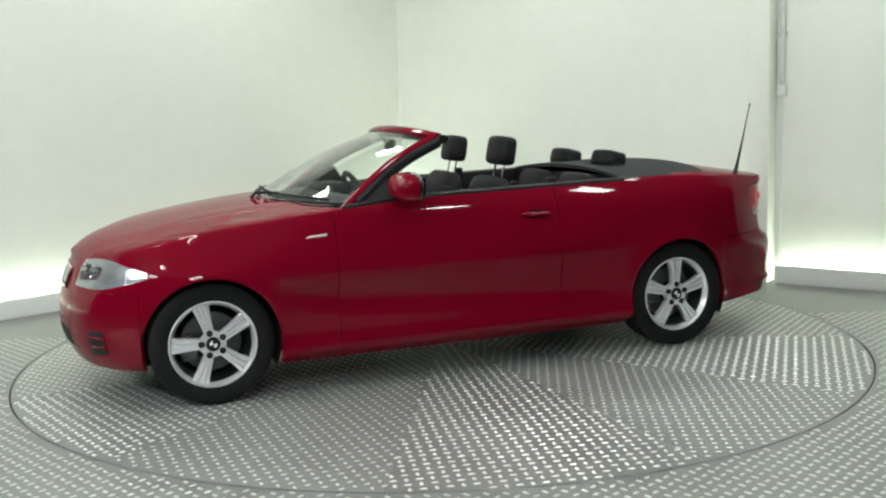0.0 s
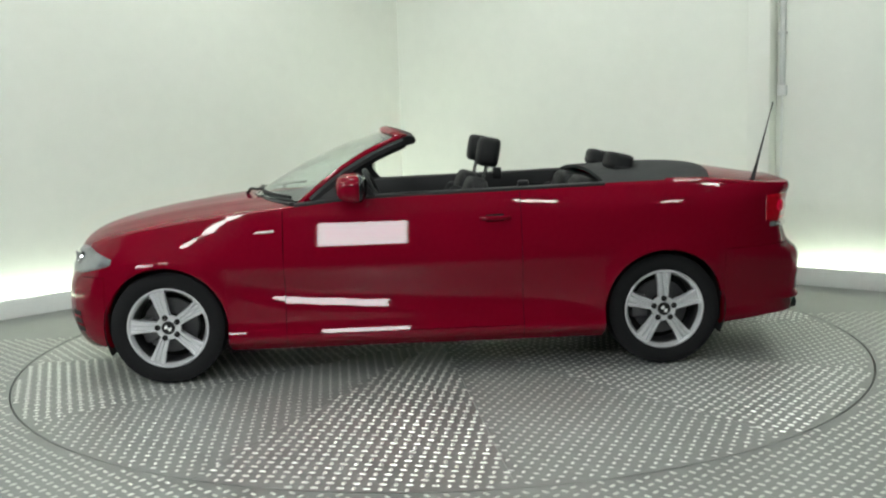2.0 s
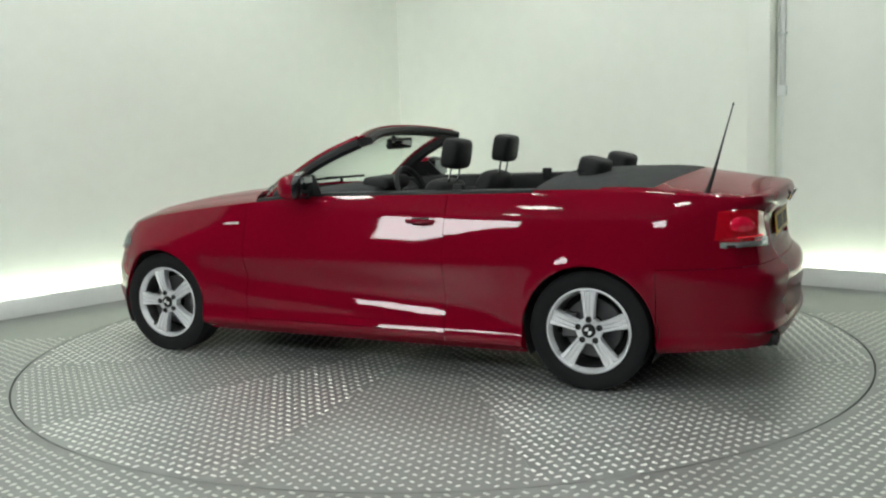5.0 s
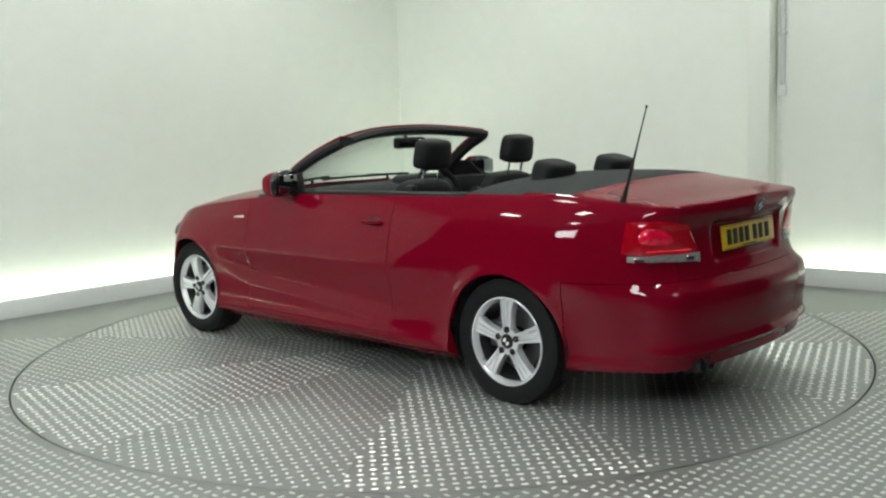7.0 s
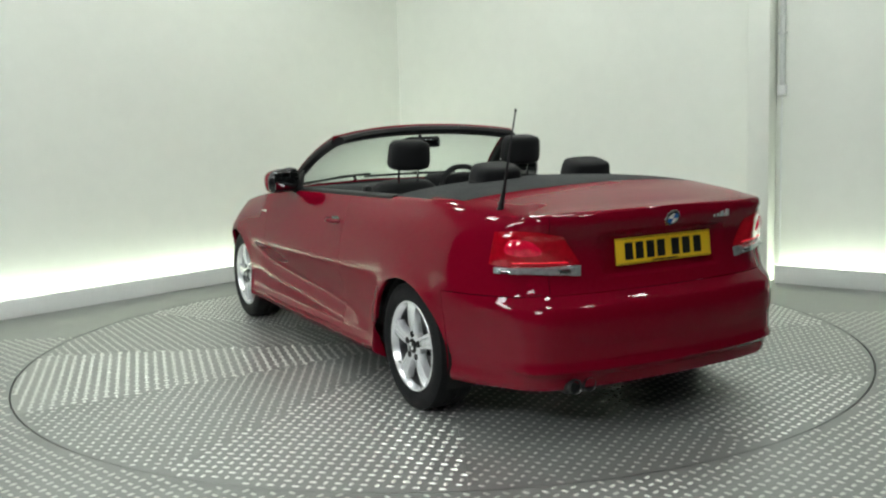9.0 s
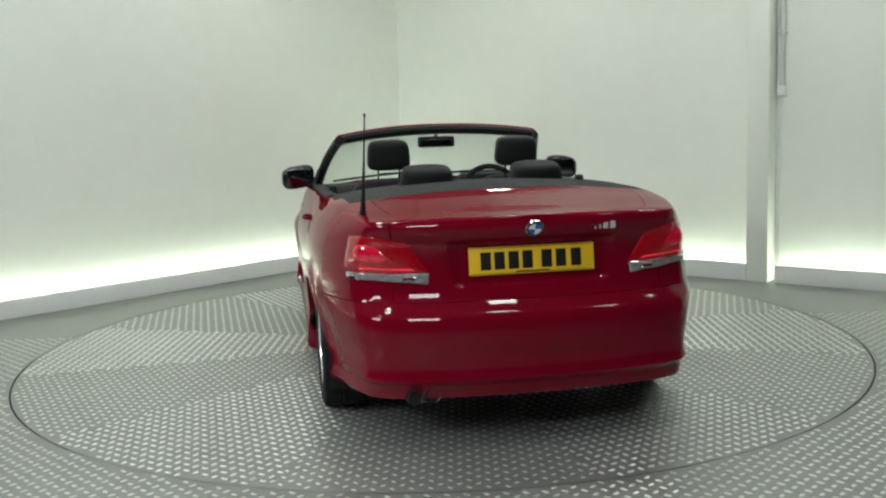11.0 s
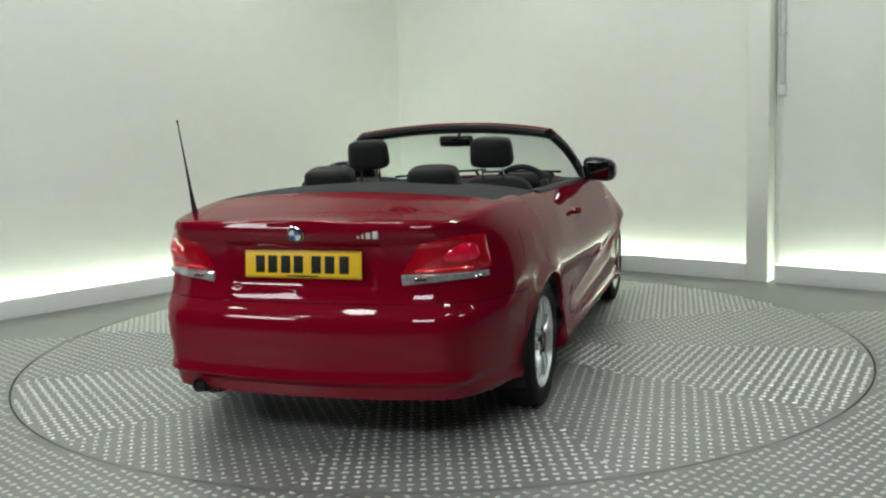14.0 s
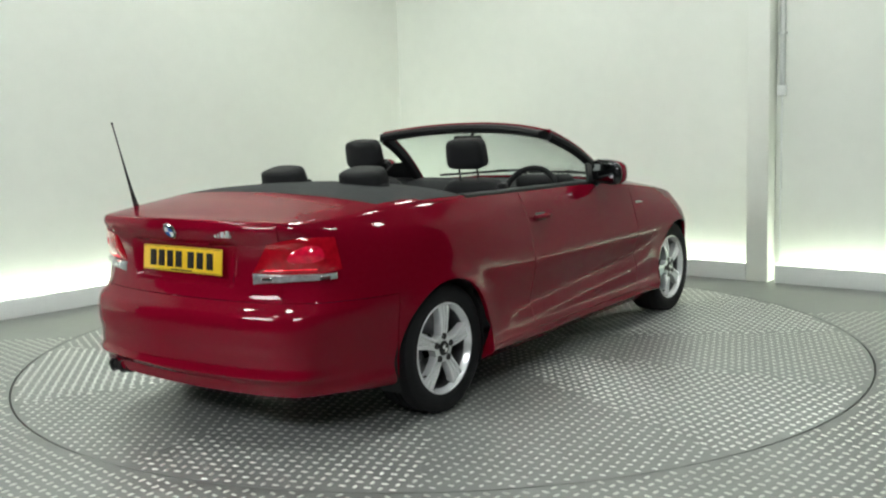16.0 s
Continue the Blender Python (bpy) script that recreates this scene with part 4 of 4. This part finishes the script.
for y0, y1 in ((0.62, 0.02), (0.05, -0.55)):
    pts = [screen_pt(y0 / 0.725 + (y1 - y0) / 0.725 * t, 0.015 + 0.045 * t, 0.012) for t in np.linspace(0, 1, 8)]
    blade = part("wiper", tube(pts, 0.008, 8), BLACK, car, "black windscreen wiper")
    arm = [base_pt((y0 + y1) / 2 - 0.22) + Vector((0.05, 0, 0.0)), base_pt((y0 + y1) / 2 - 0.2) + Vector((0.03, 0, 0.03)), pts[4] + Vector((0, 0, 0.008))]
    part("wiper_arm", tube(arm, [0.012, 0.008, 0.006], 8), BLACK, blade)

# ---- door mirrors ----
for side in (1, -1):
    shell = bmesh.new()
    bmesh.ops.create_uvsphere(shell, u_segments=28, v_segments=18, radius=1)
    for v in shell.verts:
        x, y, z = v.co
        v.co = Vector((0.112 * (abs(x) ** 0.8 if x > 0 else x * 0.12), 0.10 * math.copysign(abs(y) ** 0.6, y), 0.070 * math.copysign(abs(z) ** 0.6, z)))
        v.co.z += -0.012 * (v.co.y / 0.1)
        v.co.y *= side
    mirror = part("door_mirror", shell, PAINT, car, "red door mirror with a black frame")
    mirror.matrix_local = pose(0.29, side * 0.862, 1.012, 0, 0, side * 8)
    back = bmesh.new()
    bmesh.ops.create_uvsphere(back, u_segments=28, v_segments=18, radius=1)
    for v in back.verts:
        x, y, z = v.co
        v.co = Vector((0.034 * x - 0.006, 0.102 * math.copysign(abs(y) ** 0.7, y), 0.0725 * math.copysign(abs(z) ** 0.6, z)))
        v.co.z += -0.012 * (v.co.y / 0.1)
        v.co.y *= side
    part("mirror_frame", back, GLOSSBLACK, mirror, "black mirror frame")
    part("mirror_glass", rounded_box(-0.0450, -0.038, -0.074, 0.074, -0.048, 0.048, 0.003), MIRROR, mirror, "silvered mirror glass")
    part("mirror_foot", tube([(0.30, side * 0.755, 0.945), (0.30, side * 0.785, 0.955), (0.295, side * 0.82, 0.98)], [0.03, 0.024, 0.022], 12), BLACK, car, "black mirror foot")
    part("mirror_base", rounded_box(-0.03, 0.03, -0.07, 0.06, -0.066, -0.05, 0.006), BLACK, mirror)

# ---- cockpit ----
loop = [v for v in keep if LID - 0.001 <= v <= 0.63]
for side in (1, -1):
    bm = bmesh.new()
    rings = []
    for x in loop:
        p = surf(s_of_x(x), interp(SHOULDER, x))
        zs = p.z
        row = [(0.002, -0.004), (0.004, 0.010), (0.014, 0.017), (0.05, 0.018), (0.072, 0.008), (0.082, -0.05), (0.088, -0.32), (0.02, -0.32)]
        rings.append([bm.verts.new((x, side * (p.y - d), zs + h)) for d, h in row])
    for p, q in zip(rings, rings[1:]):
        for k in range(len(p) - 1):
            bm.faces.new((p[k], p[k + 1], q[k + 1], q[k]))
    part("door_top_trim", bm, BLACK, car, "black trim along the top of the door")
part("cockpit_floor", rounded_box(-1.15, 0.9, -0.74, 0.74, 0.26, 0.30, 0.01), WELL, car, "black cabin carpet")
part("bulkhead", rounded_box(-1.10, -1.04, -0.74, 0.74, 0.28, 0.985, 0.02), LEATHER, car, "black panel behind the rear seats")
# dashboard
bm = bmesh.new()
rings = []
for y in np.linspace(-0.70, 0.70, 21):
    edge = base_pt(y).x - 0.035
    rings.append([bm.verts.new((min(x, edge - 0.12 * (0.945 - z)), y, z)) for x, z in ((0.88, 0.60), (0.88, 0.78), (0.88, 0.915), (0.74, 0.932), (0.55, 0.945), (0.40, 0.925), (0.34, 0.88), (0.36, 0.78), (0.44, 0.62))])
for p, q in zip(rings, rings[1:]):
    for k in range(len(p)):
        bm.faces.new((p[k], p[(k + 1) % len(p)], q[(k + 1) % len(q)], q[k]))
bm.faces.new(rings[0])
bm.faces.new(rings[-1])
dash = part("dashboard", bm, DASH, car, "black moulded dashboard")
part("instrument_hood", rounded_box(0.32, 0.52, -0.53, -0.20, 0.90, 0.985, 0.035), DASH, dash)
for y in (-0.13, 0.13, 0.58):
    part("air_vent", rounded_box(0.335, 0.36, y - 0.05, y + 0.05, 0.83, 0.875, 0.006), GLOSSBLACK, dash)
part("centre_console", rounded_box(-0.55, 0.40, -0.11, 0.11, 0.28, 0.62, 0.03), DASH, car, "black centre console")
# steering wheel
bm = lathe([(0.185 + 0.018 * math.cos(t), 0.018 * math.sin(t)) for t in np.linspace(0, 2 * math.pi, 13)[:-1]], 40, "x", True)
wheel_ob = part("steering_wheel", bm, LEATHER, car, "black leather steering wheel")
wheel_ob.matrix_local = pose(0.22, -0.37, 0.862, 0, 24, 0)
part("airbag_pad", rounded_box(-0.012, 0.03, -0.075, 0.075, -0.06, 0.06, 0.02), DASH, wheel_ob)
for a in (0, 180, 270):
    bm = rounded_box(0.0, 0.018, 0.05, 0.18, -0.022, 0.022, 0.006)
    bmesh.ops.rotate(bm, cent=(0, 0, 0), matrix=Matrix.Rotation(math.radians(a), 3, "X"), verts=bm.verts)
    part("wheel_spoke", bm, DASH, wheel_ob)
part("steering_column", tube([(0.24, -0.37, 0.88), (0.45, -0.37, 0.80)], 0.035, 12), DASH, car)
# interior mirror
bm = rounded_box(-0.018, 0.018, -0.115, 0.115, -0.034, 0.034, 0.0165)
im = part("interior_mirror", bm, BLACK, car, "black interior mirror below the header")
im.matrix_local = pose(0.120, 0, 1.206, 0, -9, -10)
part("mirror_stem", tube([(0.01, 0, 0.0), (0.05, 0, 0.035), (0.075, 0, 0.06)], 0.011, 8), BLACK, im)
part("mirror_glass", rounded_box(-0.0195, -0.015, -0.098, 0.098, -0.020, 0.020, 0.002), MIRROR, im)


def cushion(w, h, d, taper=0.86, puff=0.5):
    """A padded block: w across y, h in z, d along x."""
    bm = bmesh.new()
    bmesh.ops.create_cube(bm, size=2)
    bmesh.ops.subdivide_edges(bm, edges=list(bm.edges), cuts=7, use_grid_fill=True)
    for v in bm.verts:
        x, y, z = v.co
        n = (abs(x) ** 5 + abs(y) ** 5 + abs(z) ** 5) ** 0.2
        x, y, z = x / n, y / n, z / n
        k = 1 - (1 - taper) * (z + 1) / 2
        v.co = Vector((x * d / 2 * (0.75 + 0.25 * (1 - y * y)), y * w / 2 * k, z * h / 2))
    return bm


def seat(y, front):
    x, zc, w = (-0.28, 0.72, 0.50) if front else (-0.93, 0.78, 0.46)
    thing = new("front_seat" if front else "rear_seat")
    thing.parent = car
    thing.matrix_local = pose(x, y, 0)
    tagged(thing, "black leather " + ("front" if front else "rear") + " seat with headrest")
    part("backrest", cushion(w, 0.60 if front else 0.44, 0.15), LEATHER, thing).matrix_local = pose(-0.02, 0, zc, 0, -14, 0)
    part("seat_cushion", cushion(w, 0.16, 0.48, 1.0), LEATHER, thing).matrix_local = pose(0.22, 0, 0.46, 0, -6, 0)
    for s in (-1, 1):
        part("bolster", cushion(0.09, 0.46 if front else 0.3, 0.17, 0.8), LEATHER, thing).matrix_local = pose(0.02, s * (w / 2 - 0.05), zc - 0.02, 0, -14, 0)
    if front:
        rest = part("headrest", cushion(0.25, 0.165, 0.13, 0.90), LEATHER, thing, "black padded headrest")
        rest.matrix_local = pose(-0.155, 0, 1.155, 0, -10, 0)
        for s in (-0.06, 0.06):
            part("headrest_post", tube([(-0.125, s, 0.99), (-0.15, s, 1.10)], 0.006, 8), CHROME, thing, "chrome headrest post")
    else:
        rest = part("headrest", cushion(0.275, 0.100, 0.16, 0.86), LEATHER, thing, "low black padded headrest")
        rest.matrix_local = pose(-0.27, 0, 1.070, 0, -14, 0)
        part("headrest_base", cushion(0.30, 0.06, 0.15, 0.9), LEATHER, thing).matrix_local = pose(-0.27, 0, 1.025, 0, -10, 0)


for y in (0.37, -0.37):
    seat(y, True)
for y in (0.275, -0.275):
    seat(y, False)
# belt guide and wind stop rail behind the front seats
for side in (1, -1):
    part("belt_guide", rounded_box(-0.62, -0.56, side * 0.70 - 0.02, side * 0.70 + 0.02, 0.93, 1.01, 0.012), BLACK, car, "black seat belt guide")


# ---- movement ----
def motions():
    turn = lambda t: 200.41 - 9.1754 * t + float(np.interp(t, [0, 1, 2.5, 4, 6.5, 8, 11.5, 16], [0.1, 0.2, -0.05, -0.35, -0.1, 0.1, 0.1, -0.05]))
    times = [0.0, 0.1] + [0.5 * i for i in range(1, 32)] + [15.9, 16.0]
    here = lambda t: pose(0, 0, 0, 0, 0, turn(t))
    walk(turntable, [(t, here(t)) for t in times])
    walk(car, [(t, here(t) @ pose(0.151, -0.049, 0.0)) for t in times])


motions()
